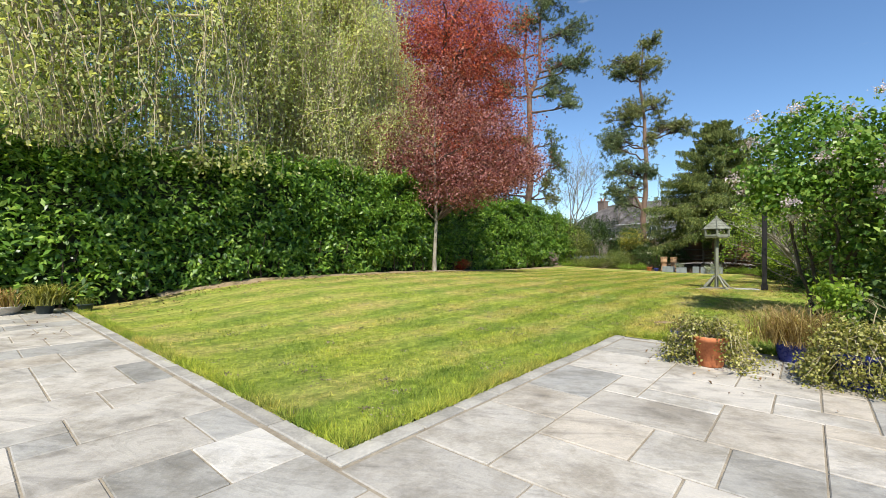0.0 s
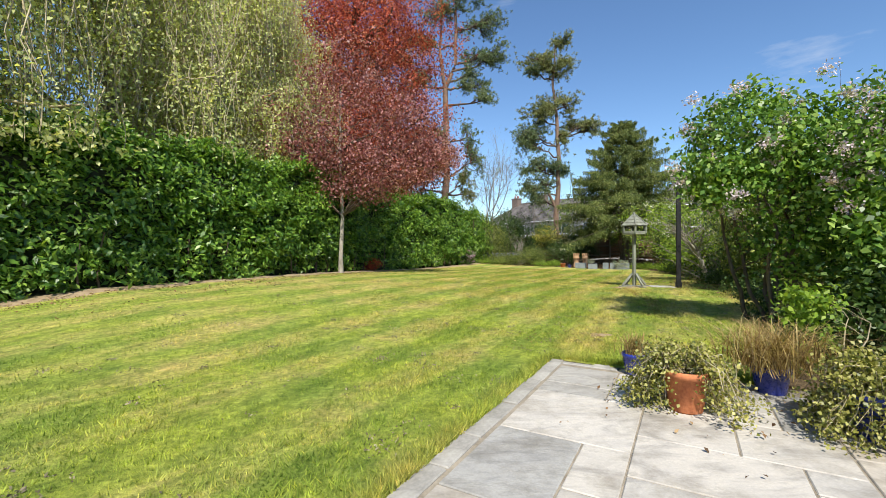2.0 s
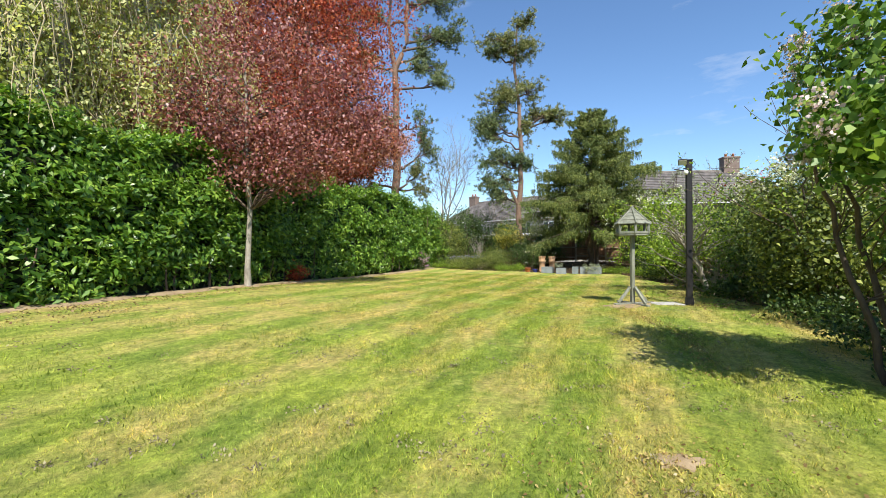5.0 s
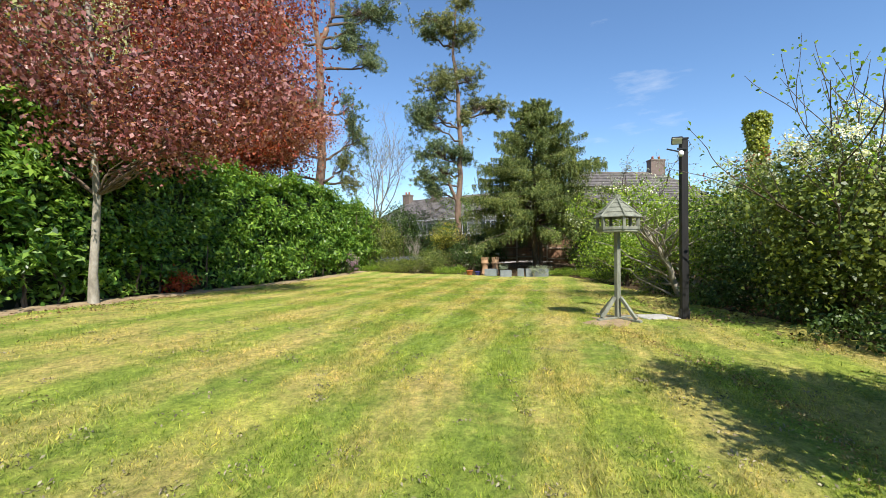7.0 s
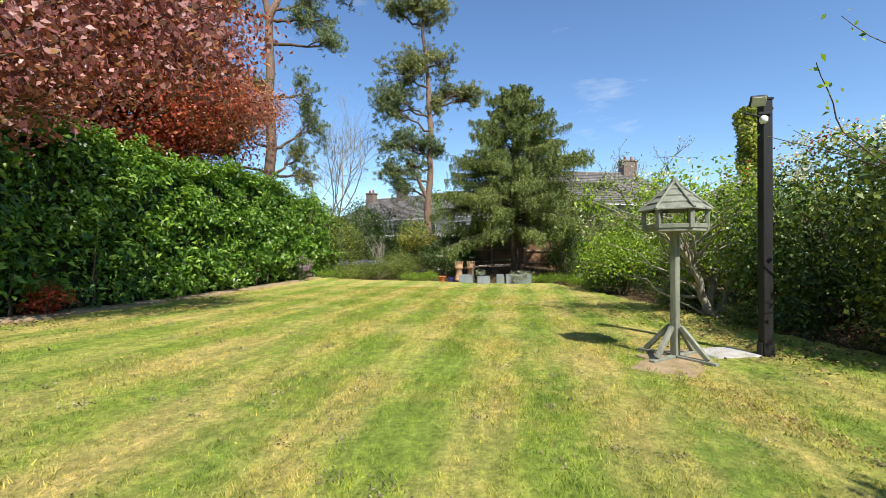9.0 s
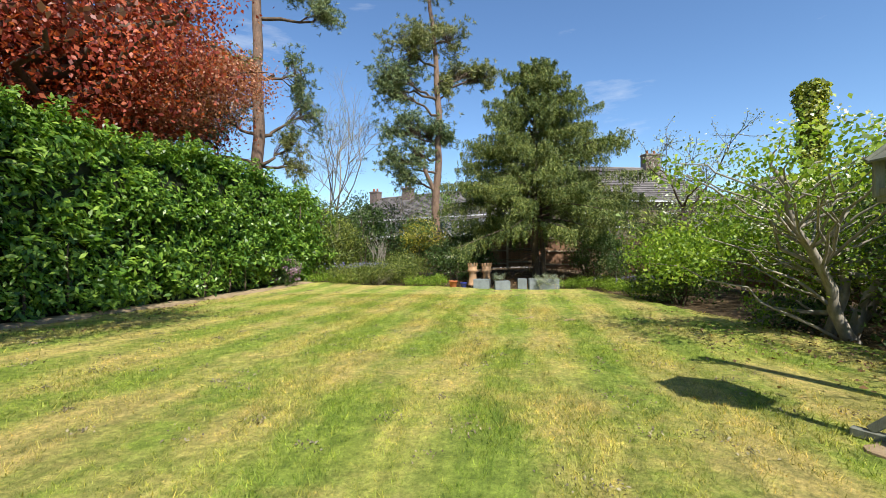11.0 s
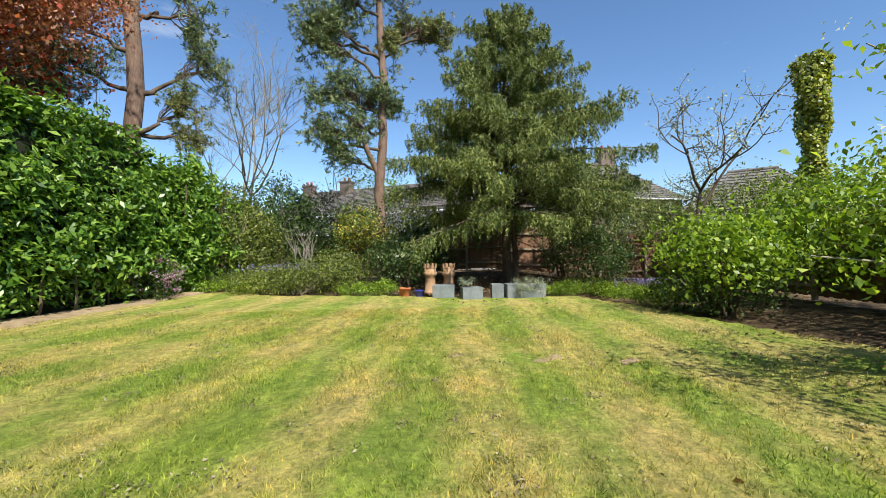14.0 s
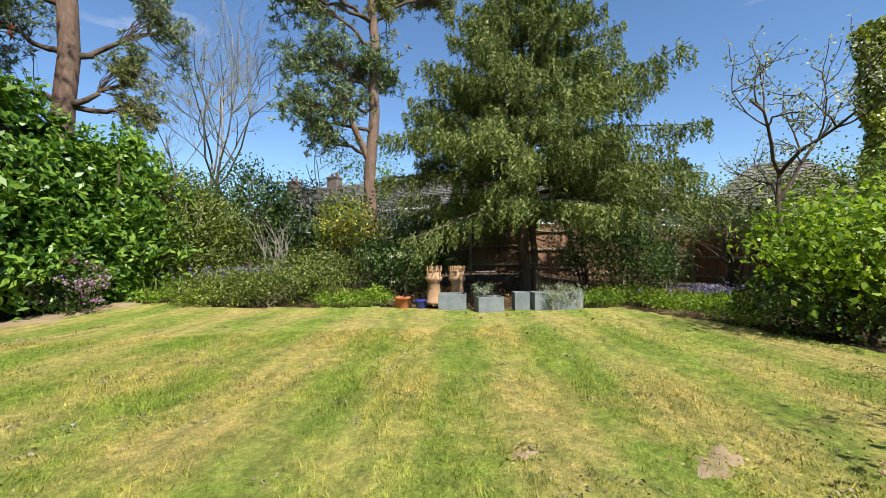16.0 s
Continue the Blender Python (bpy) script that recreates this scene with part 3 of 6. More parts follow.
# ---- patio base; its slabs follow at the end ----
def quad_plate(a0, a1, b0, b1, z0, z1):
    bm = bmesh.new()
    c = [yard(a0, b0), yard(a1, b0), yard(a1, b1), yard(a0, b1)]
    lo = [bm.verts.new((*p, z0)) for p in c]
    hi = [bm.verts.new((*p, z1)) for p in c]
    bm.faces.new(lo)
    bm.faces.new(hi[::-1])
    for i in range(4):
        bm.faces.new((lo[i], hi[i], hi[(i + 1) % 4], lo[(i + 1) % 4]))
    bmesh.ops.recalc_face_normals(bm, faces=bm.faces)
    return bm


patio = thing("patio", (0, 0, 0), "pale sandstone paved patio with sandy joints", "patio", kind="structure")
part("joint_bed", quad_plate(-9, 0, -9.8, 7.5, -0.12, -0.007), M_JOINT, patio, "sandy mortar joints")
part("joint_bed", quad_plate(0, TIP_A, 0, 3.6, -0.12, -0.007), M_JOINT, patio)
part("joint_bed", quad_plate(0, 2.2, 3.6, 7.5, -0.12, -0.007), M_JOINT, patio)

# ---- fences ----
def fence(name, p0, p1, label, tall=1.8, lift=0.0):
    p0, p1 = np.array(p0), np.array(p1)
    L = float(np.linalg.norm(p1 - p0))
    ob = thing(name, (*p0, 0), label, "fence", turn=math.degrees(math.atan2(*(p1 - p0)[::-1])), kind="structure")
    d = (p1 - p0) / L
    board = block((0.125, 0.014, tall), (0, 0, tall / 2 + 0.05), 0.003)
    me = bpy.data.meshes.new("board")
    board.to_mesh(me)
    board.free()
    me.materials.append(M_FENCE)
    n = int(L / 0.115)
    zs = [float(land(*(p0 + d * (i + 0.5) * 0.115))) for i in range(n)]
    for i in range(n):
        hang("board", me, ob, m=pose((i + 0.5) * 0.115, (i % 2) * 0.012, zs[i] + lift + 0.015 * math.sin(i * 2.4), 0, 0, 0))
    for k in range(int(L / 1.83) + 1):
        z = float(land(*(p0 + d * min(L, k * 1.83)))) + lift
        part("post", block((0.1, 0.1, tall + 0.1), (k * 1.83, -0.075, z + tall / 2), 0.006), M_RAIL, ob)
        if k * 1.83 + 1.83 < L:
            z2 = float(land(*(p0 + d * (k * 1.83 + 0.9)))) + lift
            for h in (0.3, 0.95, 1.6):
                part("rail", block((1.73, 0.045, 0.075), (k * 1.83 + 0.915, -0.045, z2 + h), 0.004), M_RAIL, ob)
    return ob


fence("fence_far", (1.0, 36.9), (19.2, 26.7), "brown close-board wooden fence with pale rails behind the trees")
fence("fence_side", (19.2, 26.7), (7.2, 3.4), "shaded brown close-board fence behind the shrubs")


# ---- houses beyond the fence ----
def house(at, turn, length, depth, eave, ridge, label, wall, hip=0.0, chimneys=(), windows=(), sheds=()):
    """A house whose ridge runs along its own x; its front looks along its own -y."""
    ob = thing("house", at, label, "house", "houses beyond the garden", turn)
    half = depth / 2
    for y in (-half + 0.12, half - 0.12):
        part("wall", block((length, 0.24, eave), (0, y, eave / 2)), wall, ob)
    for x in (-length / 2 + 0.12, length / 2 - 0.12):
        bm = bmesh.new()
        prof = [(-half + 0.24, 0), (half - 0.24, 0), (half - 0.24, eave)] + ([] if hip else [(0, ridge - 0.25)]) + [(-half + 0.24, eave)]
        f = [bm.verts.new((x - 0.12, a, b)) for a, b in prof]
        g = [bm.verts.new((x + 0.12, a, b)) for a, b in prof]
        bm.faces.new(f)
        bm.faces.new(g[::-1])
        for i in range(len(prof)):
            bm.faces.new((f[i], g[i], g[(i + 1) % len(prof)], f[(i + 1) % len(prof)]))
        bmesh.ops.recalc_face_normals(bm, faces=bm.faces)
        part("gable", bm, wall, ob)
    # tiled slopes, course over course
    over, lx = 0.4, length / 2 + 0.25
    for side in (-1, 1):
        verts, quads = [], []
        rows = int(math.hypot(half + over, ridge - eave) / 0.30)
        for k in range(rows):
            f0, f1 = k / rows, (k + 1.12) / rows
            y0, z0 = side * (half + over) * (1 - f0), eave - 0.15 + (ridge - eave + 0.15) * f0
            y1, z1 = side * (half + over) * (1 - min(f1, 1)), eave - 0.15 + (ridge - eave + 0.15) * min(f1, 1)
            x0, x1 = lx - hip * f0, lx - hip * min(f1, 1)
            n = max(2, int(2 * x0 / 0.33))
            for i in range(n):
                u0, u1 = -1 + 2 * i / n, -1 + 2 * (i + 0.96) / n
                b = len(verts)
                verts += [(u0 * x0, y0, z0 + 0.06), (u1 * x0, y0, z0 + 0.06), (u1 * x1, y1, z1 + 0.015), (u0 * x1, y1, z1 + 0.015), (u0 * x0, y0, z0), (u1 * x0, y0, z0)]
                quads += [(b, b + 1, b + 2, b + 3), (b, b + 1, b + 5, b + 4)]
        hang("roof_slope", mesh("roof_slope", verts, np.array(quads), M_TILE), ob)
        bm = bmesh.new()
        c = [(-lx, side * (half + over), eave - 0.17), (lx, side * (half + over), eave - 0.17), (lx - hip, 0, ridge - 0.02), (-lx + hip, 0, ridge - 0.02)]
        bm.faces.new([bm.verts.new(p) for p in c])
        part("roof_deck", bm, M_TILE, ob)
        part("gutter", block((2 * lx, 0.11, 0.1), (0, side * (half + over + 0.05), eave - 0.2), 0.02), M_FRAME, ob, "white gutter")
    if hip:
        for s in (-1, 1):
            bm = bmesh.new()
            bm.faces.new([bm.verts.new(p) for p in ((s * lx, -half - over, eave - 0.15), (s * lx, half + over, eave - 0.15), (s * (lx - hip), 0, ridge))])
            part("hip_slope", bm, M_TILE, ob)
    v, q = tubes([(np.array([[-lx + hip, 0, ridge + 0.02], [0, 0, ridge + 0.02], [lx - hip, 0, ridge + 0.02]]), np.full(3, 0.11))], 8)
    hang("ridge_tiles", mesh("ridge_tiles", v, q, M_TILE), ob)
    for x, y, w, d, top in chimneys:
        stack = part("chimney", block((w, d, top - eave), (x, y, (top + eave) / 2), 0.01), M_BRICK, ob, "brown brick chimney stack")
        part("chimney_cap", block((w + 0.12, d + 0.12, 0.14), (x, y, top - 0.1), 0.02), M_BRICK, stack)
        for k in (-1, 1):
            part("chimney_pot", lathe([(0.12, 0), (0.1, 0.3), (0.12, 0.34), (0.09, 0.35)], 12), M_TERRA, stack, smooth=True, m=pose(x + k * w * 0.24, y, top - 0.03))
    for x, z, w, h in windows:
        win = part("window", block((w, 0.05, h), (x, -half - 0.02, z), 0.004), M_FRAME, ob, "white framed casement window")
        n = max(1, round(w / 0.6))
        for i in range(n):
            part("pane", block((w / n - 0.09, 0.03, h - 0.12), (x - w / 2 + (i + 0.5) * w / n, -half - 0.035, z)), M_PANE, win)
        part("sill", block((w + 0.12, 0.14, 0.05), (x, -half - 0.06, z - h / 2 - 0.03), 0.006), M_FRAME, win)
    for x, w, d, h in sheds:
        lean = part("conservatory", block((w, d, h), (x, -half - d / 2 - 0.01, h / 2), 0.01), M_RENDER, ob, "white lean-to extension")
        part("lean_to_roof", block((w + 0.3, d + 0.4, 0.1), (x, -half - d / 2 - 0.1, h + 0.08), 0.01, Matrix.Rotation(radians(6), 4, "X")), M_FRAME, lean)
        for i in range(int(w / 1.1)):
            part("pane", block((0.9, 0.03, 0.95), (x - w / 2 + 0.6 + i * 1.1, -half - d - 0.02, h - 0.75)), M_PANE, lean)
    return ob


house((15.85, 50.45, 0), -51.5, 21, 9.0, 4.4, 7.0, "long house with a grey-brown tiled roof and brick chimneys", M_RENDER, 2.2,
      chimneys=((-9.0, -0.3, 1.0, 0.8, 7.8), (-4.4, -0.5, 1.0, 0.8, 7.8)),
      windows=tuple((x, 3.3, 1.7, 1.15) for x in (-8, -4.8, -1.6, 1.6, 4.8, 8.0)), sheds=((-5.5, 6, 2.6, 2.5), (4.5, 7, 2.6, 2.5)))
house((28.0, 41.6, 0), -10, 14.5, 8.5, 5.2, 8.4, "house with a tiled hipped roof and wide chimney", M_BRICK, 3.4,
      chimneys=((3.6, 0.0, 1.4, 0.8, 9.7),), windows=tuple((x, 3.6, 1.6, 1.1) for x in (-5, -1.5, 2, 5.2)))
house((29.0, 28.4, 0), -62, 7, 6.5, 2.9, 5.5, "low brick house with a tiled roof", M_BRICK, 2.6, windows=((-2, 1.6, 1.4, 1.1), (2, 1.6, 1.4, 1.1)))

# ---- the laurel hedge ----
HEDGE = [tuple(yard(a, hedge_line(a) + 0.1)) for a in (-6.0, -3.0, 0.0, 3.0, 6.0, 8.0, 10.0, 12.0, 15.0, 18.0, 21.0, 25.3)]


def along_hedge(f):
    """Place and outward side at a share of the hedge's length."""
    p = np.array(HEDGE)
    seg = np.linalg.norm(np.diff(p, axis=0), axis=1)
    s = np.concatenate([[0], np.cumsum(seg)]) / seg.sum()
    q = np.column_stack([np.interp(f, s, p[:, 0]), np.interp(f, s, p[:, 1])])
    e = np.column_stack([np.interp(np.minimum(f + 0.02, 1), s, p[:, 0]) - np.interp(f - 0.02, s, p[:, 0]), np.interp(np.minimum(f + 0.02, 1), s, p[:, 1]) - np.interp(f - 0.02, s, p[:, 1])])
    e = unit(e)
    return q, np.column_stack([e[:, 1], -e[:, 0]])


def hedge_height(f):
    return np.interp(f, [0, 0.2, 0.32, 0.45, 0.52, 0.6, 0.9, 0.97, 1], [3.5, 3.35, 3.2, 3.5, 3.75, 3.6, 3.75, 3.4, 3.2]) + 0.14 * np.sin(f * 23) + 0.10 * np.sin(f * 61 + 1)


def build_hedge(rng):
    ob = thing("hedge", (0, 0, 0), "tall glossy green laurel hedge along the lawn", "hedge")
    for share, count, per in (("face", 6200, 13), ("top", 1700, 12)):
        f = rng.uniform(0, 1, count)
        q, side = along_hedge(f)
        top = hedge_height(f)
        if share == "face":
            h = rng.uniform(0.02, 1, count) ** 0.9 * top
            swell = 0.20 * np.sin(f * 47 + 1.5 * np.sin(h * 1.7)) * np.sin(h * 2.6 + 2 * np.sin(f * 31))
            depth = -0.22 + swell + rng.normal(0, 0.14, count) - 0.35 * (h / top) ** 4
            out = np.column_stack([side, np.full(count, 0.55)])
        else:
            h = top + rng.normal(0.02, 0.10, count)
            depth = -rng.uniform(0.25, 1.9, count)
            out = np.tile([0.25, -0.4, 0.9], (count, 1))
        c = np.column_stack([q + side * depth[:, None], h])
        c[:, 2] += land(c[:, 0], c[:, 1])
        p, o = puffs(rng, c, out, per, 0.115)
        p[:, 2] = np.maximum(p[:, 2], land(p[:, 0], p[:, 1]) + 0.03)
        v, fq = leaves(rng, p, o, 0.165, 0.42, 0.55)
        hang("foliage", mesh("foliage", v, fq, M_LAUREL), ob)
    # shoots that stand out of the top and the end
    m = 9000
    f = rng.uniform(0, 1, m)
    q, side = along_hedge(f)
    c = np.floor(f * 260) / 260
    lift = (np.sin(c * 911) * 0.5 + 0.5) * 0.5 * rng.uniform(0, 1, m)
    p = np.column_stack([q - side * (0.2 + 1.2 * (np.sin(c * 517) * 0.5 + 0.5))[:, None] + rng.normal(0, 0.07, (m, 2)), hedge_height(f) + lift])
    p[:, 2] += land(p[:, 0], p[:, 1])
    v, fq = leaves(rng, p, np.tile([0.3, -0.5, 0.7], (m, 1)), 0.14, 0.42, 0.7)
    hang("top_growth", mesh("top_growth", v, fq, M_LAUREL), ob)
    m = 9500
    a, h = rng.uniform(-1.7, 1.7, m), rng.uniform(0.1, 3.75, m)
    q, side = along_hedge(np.ones(1))
    way = np.column_stack([-side[:, 1], side[:, 0]])
    p2 = q - side * 0.95 + way * (np.cos(a) * 0.75)[:, None] + side * (np.sin(a) * 0.95)[:, None]
    p = np.column_stack([p2 + rng.normal(0, 0.09, (m, 2)), h])
    v, fq = leaves(rng, p, np.column_stack([p2 - (q - side * 0.95), np.full(m, 0.5)]), 0.15, 0.42, 0.55)
    hang("end_foliage", mesh("end_foliage", v, fq, M_LAUREL), ob)
    # closed sheet that blocks the view; the hedge's inner shade is its near-black colour
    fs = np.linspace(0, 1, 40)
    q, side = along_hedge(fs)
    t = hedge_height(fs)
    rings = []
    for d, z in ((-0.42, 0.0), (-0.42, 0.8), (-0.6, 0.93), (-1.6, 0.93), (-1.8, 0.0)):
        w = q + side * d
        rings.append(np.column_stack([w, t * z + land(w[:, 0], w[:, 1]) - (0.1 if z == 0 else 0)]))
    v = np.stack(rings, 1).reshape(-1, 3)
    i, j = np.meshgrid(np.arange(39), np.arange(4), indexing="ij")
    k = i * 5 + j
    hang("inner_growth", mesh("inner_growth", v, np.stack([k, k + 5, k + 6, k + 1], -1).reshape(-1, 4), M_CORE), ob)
    limbs = []
    for f in rng.uniform(0, 1, 60):
        q, s = along_hedge(np.array([f]))
        foot = np.array(on(*(q[0] - s[0] * rng.uniform(0.1, 0.5))))
        limbs.append((bend(rng, foot, foot + np.array([*(s[0] * rng.uniform(-0.1, 0.25)), rng.uniform(0.6, 1.4)]), 5), np.linspace(0.03, 0.012, 5)))
    v, q = tubes(limbs, 5)
    hang("stem_growth", mesh("stem_growth", v, q, M_BARK), ob)


build_hedge(RNG)


# ---- trees behind the hedge ----
def weeping_birch(at, label, height, reach, rng, strands=420, fill=900):
    """A birch whose long thin twigs hang in curtains."""
    ob = thing("birch_tree", at, label, "tree", "birch trees behind the hedge")
    line = bend(rng, (0, 0, -0.2), (rng.normal(0, 0.4), rng.normal(0, 0.4), height), 12, 0, 0.02)
    v, q = tubes([(line, np.linspace(0.24, 0.03, 12))], 10)
    hang("trunk", mesh("trunk", v, q, M_PALEBARK, True), ob)
    a = rng.uniform(0, 6.283, 46)
    zf = rng.uniform(0.28, 0.98, 46)
    rad = reach * np.sqrt(np.clip(1 - ((zf - 0.45) / 0.6) ** 2, 0.05, 1)) * rng.uniform(0.55, 1, 46)
    ends = np.column_stack([np.cos(a) * rad, np.sin(a) * rad, height * zf])
    limbs = limbs_to(rng, line, ends, 0.09, 8, 0.12, 0.06)
    for limb in limbs:
        v, q = tubes([limb], 5)
        hang("limb", mesh("limb", v, q, M_TWIG, True), ob)
    pool = np.concatenate([l[0][3:] for l in limbs])
    twig, lp = [], []
    for s in pool[rng.choice(len(pool), strands)]:
        s = s + rng.normal(0, 0.35, 3)
        L = rng.uniform(1.0, 3.2)
        end = s + np.array([*rng.normal(0, 0.35, 2), -min(L, max(0.3, s[2] - 3.2))])
        line2 = bend(rng, s, end, 6, 0.10, 0.05)
        twig.append((line2, np.linspace(0.019, 0.008, 6)))
        m = 32
        f = rng.uniform(0, 5, m)
        i = np.minimum(f.astype(int), 4)
        lp.append(line2[i] + (line2[i + 1] - line2[i]) * (f - i)[:, None] + rng.normal(0, 0.12, (m, 3)))
    v, q = tubes(twig, 3)
    hang("hanging_twig_curtain", mesh("hanging_twig_curtain", v, q, M_TWIG), ob)
    soft = pool[rng.choice(len(pool), fill)] + rng.normal(0, 0.55, (fill, 3))
    lp.append(puffs(rng, soft, soft * 0, 12, 0.33)[0])
    p = np.concatenate(lp)
    v, q = leaves(rng, p, np.tile([0.2, -0.6, 0.4], (len(p), 1)), 0.105, 0.62, 0.9)
    hang("crown", mesh("crown", v, q, M_BIRCH_LEAF), ob)


G = RNG
weeping_birch(on(-8.0, 15.6), "weeping birch with pale drooping yellow-green twigs", 14.5, 3.1, G, 1500, 1500)
weeping_birch(on(-10.3, 6.8), "broad weeping birch with olive spring leaves", 13.5, 4.8, G, 1300, 1300)
weeping_birch(on(-12.5, 22.5), "tall birch standing behind the other birches", 16.0, 5.5, G, 900, 1500)
weeping_birch(on(-9.4, 12.6), "young weeping birch between two larger ones", 12.0, 3.6, G, 1000, 900)
weeping_birch(on(-8.3, 20.2), "slender birch with straw-coloured twigs and few leaves", 14.5, 3.8, G, 900, 500)
broadleaf("maple_tree", on(-17.0, 11.2), "maple with bright green young leaves behind the hedge", 9, 0.25,
          [((0, 0, 7.5), (4.5, 4.5, 5.0), 1)], 700, 22, 0.17, 0.42, M_MAPLE_LEAF, M_BARK, G, 40, 0.8)
broadleaf("maple_tree", on(-14.0, 8.4), "young maple with fresh green leaves by the hedge", 4.8, 0.12,
          [((0, 0, 4.6), (2.3, 2.2, 2.2), 1)], 320, 20, 0.15, 0.36, M_MAPLE_LEAF, M_BARK, G, 24, 0.8)
broadleaf("copper_beech", on(-5.0, 26.0), "large copper beech with dark red leaves", 15, 0.42,
          [((0, 0, 12.0), (5.4, 4.6, 7.2), 5), ((0.3, -0.5, 6.4), (4.9, 3.9, 2.8), 2)], 3300, 30, 0.135, 0.42, M_BEECH, M_BARK, G, 70, 0.62)
broadleaf("copper_beech", on(-2.9, 26.4), "young copper beech with orange-red new leaves", 7.5, 0.16,
          [((1.3, 0.0, 6.3), (2.4, 1.6, 1.4), 3), ((-0.6, 0.3, 4.9), (2.4, 1.6, 1.2), 2), ((3.0, 0.2, 6.9), (1.3, 0.9, 0.7), 0.7)], 880, 34, 0.09, 0.34, M_BEECH_LOW, M_BARK, G, 36, 0.62)
broadleaf("plum_tree", on(-3.5, 16.2), "purple-leaved plum tree with a slim pale trunk before the hedge", 7.0, 0.085,
          [((0.3, 0.0, 5.4), (2.3, 1.7, 1.8), 4), ((1.9, -0.2, 3.9), (1.9, 1.4, 0.8), 3.4), ((3.3, 0.1, 4.5), (1.2, 1.0, 0.8), 1.7), ((-1.4, 0.1, 4.3), (1.5, 1.3, 0.9), 2.4),
           ((0.2, 0, 7.3), (1.8, 1.4, 1.5), 2.4), ((2.6, 0, 5.7), (1.5, 1.2, 1.1), 1.8), ((-2.4, 0.3, 5.7), (1.5, 1.3, 1.3), 1.6), ((0.9, -0.3, 3.2), (1.5, 0.9, 0.45), 1.7), ((-2.6, 0.3, 4.2), (1.0, 0.8, 0.5), 0.9)], 1200, 19, 0.105, 0.27, M_PLUM, M_PALEBARK, G, 60, 0.62, wander=0.010, limb_bark=M_BARK)




# ---- pines ----
def pine(at, label, line, r0, pads, rng, second=None):
    """A tall pine: bare trunk and flat pads of needle tufts on crooked boughs; each pad is a cluster of tufts at the end of a bough."""
    ob = thing("pine_tree", at, label, "tree", "pine trees beyond the lawn")
    pts = []
    for p0, p1 in zip(line, line[1:]):
        pts += list(bend(rng, p0, p1, 6, 0, 0.02)[:-1])
    pts = np.array(pts + [np.array(line[-1], float)])
    v, q = tubes([(pts, np.linspace(r0, r0 * 0.22, len(pts)))], 12)
    hang("trunk", mesh("trunk", v, q, M_PINEBARK, True), ob)
    if second:
        line2 = np.concatenate([bend(rng, a, b, 6, 0, 0.02) for a, b in zip(second, second[1:])])
        v, q = tubes([(line2, np.linspace(r0 * 0.55, r0 * 0.2, len(line2)))], 10)
        hang("second_stem", mesh("second_stem", v, q, M_PINEBARK, True), ob)
    boughs, twigs, tufts = [], [], {False: [], True: []}
    for dx, dy, z, rx, rz, lit_tone in pads:
        c, r = np.array((dx, dy, z), float), np.array((rx, rx * 0.85, rz))
        k = int(np.argmin(np.abs(pts[:, 2] - (z - 0.35 * abs(dx)))))
        bough = bend(rng, pts[k], c, 8, -0.05, 0.10)
        boughs.append((bough, np.linspace(r0 * 0.30, 0.025, 8)))
        n = int(20 + 20 * rx * (rx + rz))
        lobes = c + rng.uniform(-0.9, 0.9, (9, 3)) * r
        d = unit(rng.normal(0, 1, (n, 3)))
        ends = lobes[rng.integers(0, 9, n)] + d * r * rng.uniform(0.1, 0.75, (n, 1))
        for e in ends:
            tw = bend(rng, bough[rng.integers(4, 8)], e, 5, 0.05, 0.08)
            twigs.append((tw, np.linspace(0.018, 0.007, 5)))
            tufts[lit_tone].append(np.concatenate([tw[3:], tw[4:] + rng.normal(0, 0.2, (3, 3))]))
    for bough in boughs:
        v, q = tubes([bough], 6)
        hang("bough", mesh("bough", v, q, M_BARK, True), ob)
    v, q = tubes(twigs, 4)
    hang("twig_growth", mesh("twig_growth", v, q, M_BARK), ob)
    for lit_tone, at_ in tufts.items():
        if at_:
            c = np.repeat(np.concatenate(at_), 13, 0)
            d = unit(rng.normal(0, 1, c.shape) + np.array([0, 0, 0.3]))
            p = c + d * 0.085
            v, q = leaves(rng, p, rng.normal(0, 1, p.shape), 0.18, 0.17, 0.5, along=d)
            hang("needles", mesh("needles", v, q, M_PINE_SUNLIT if lit_tone else M_PINE), ob)


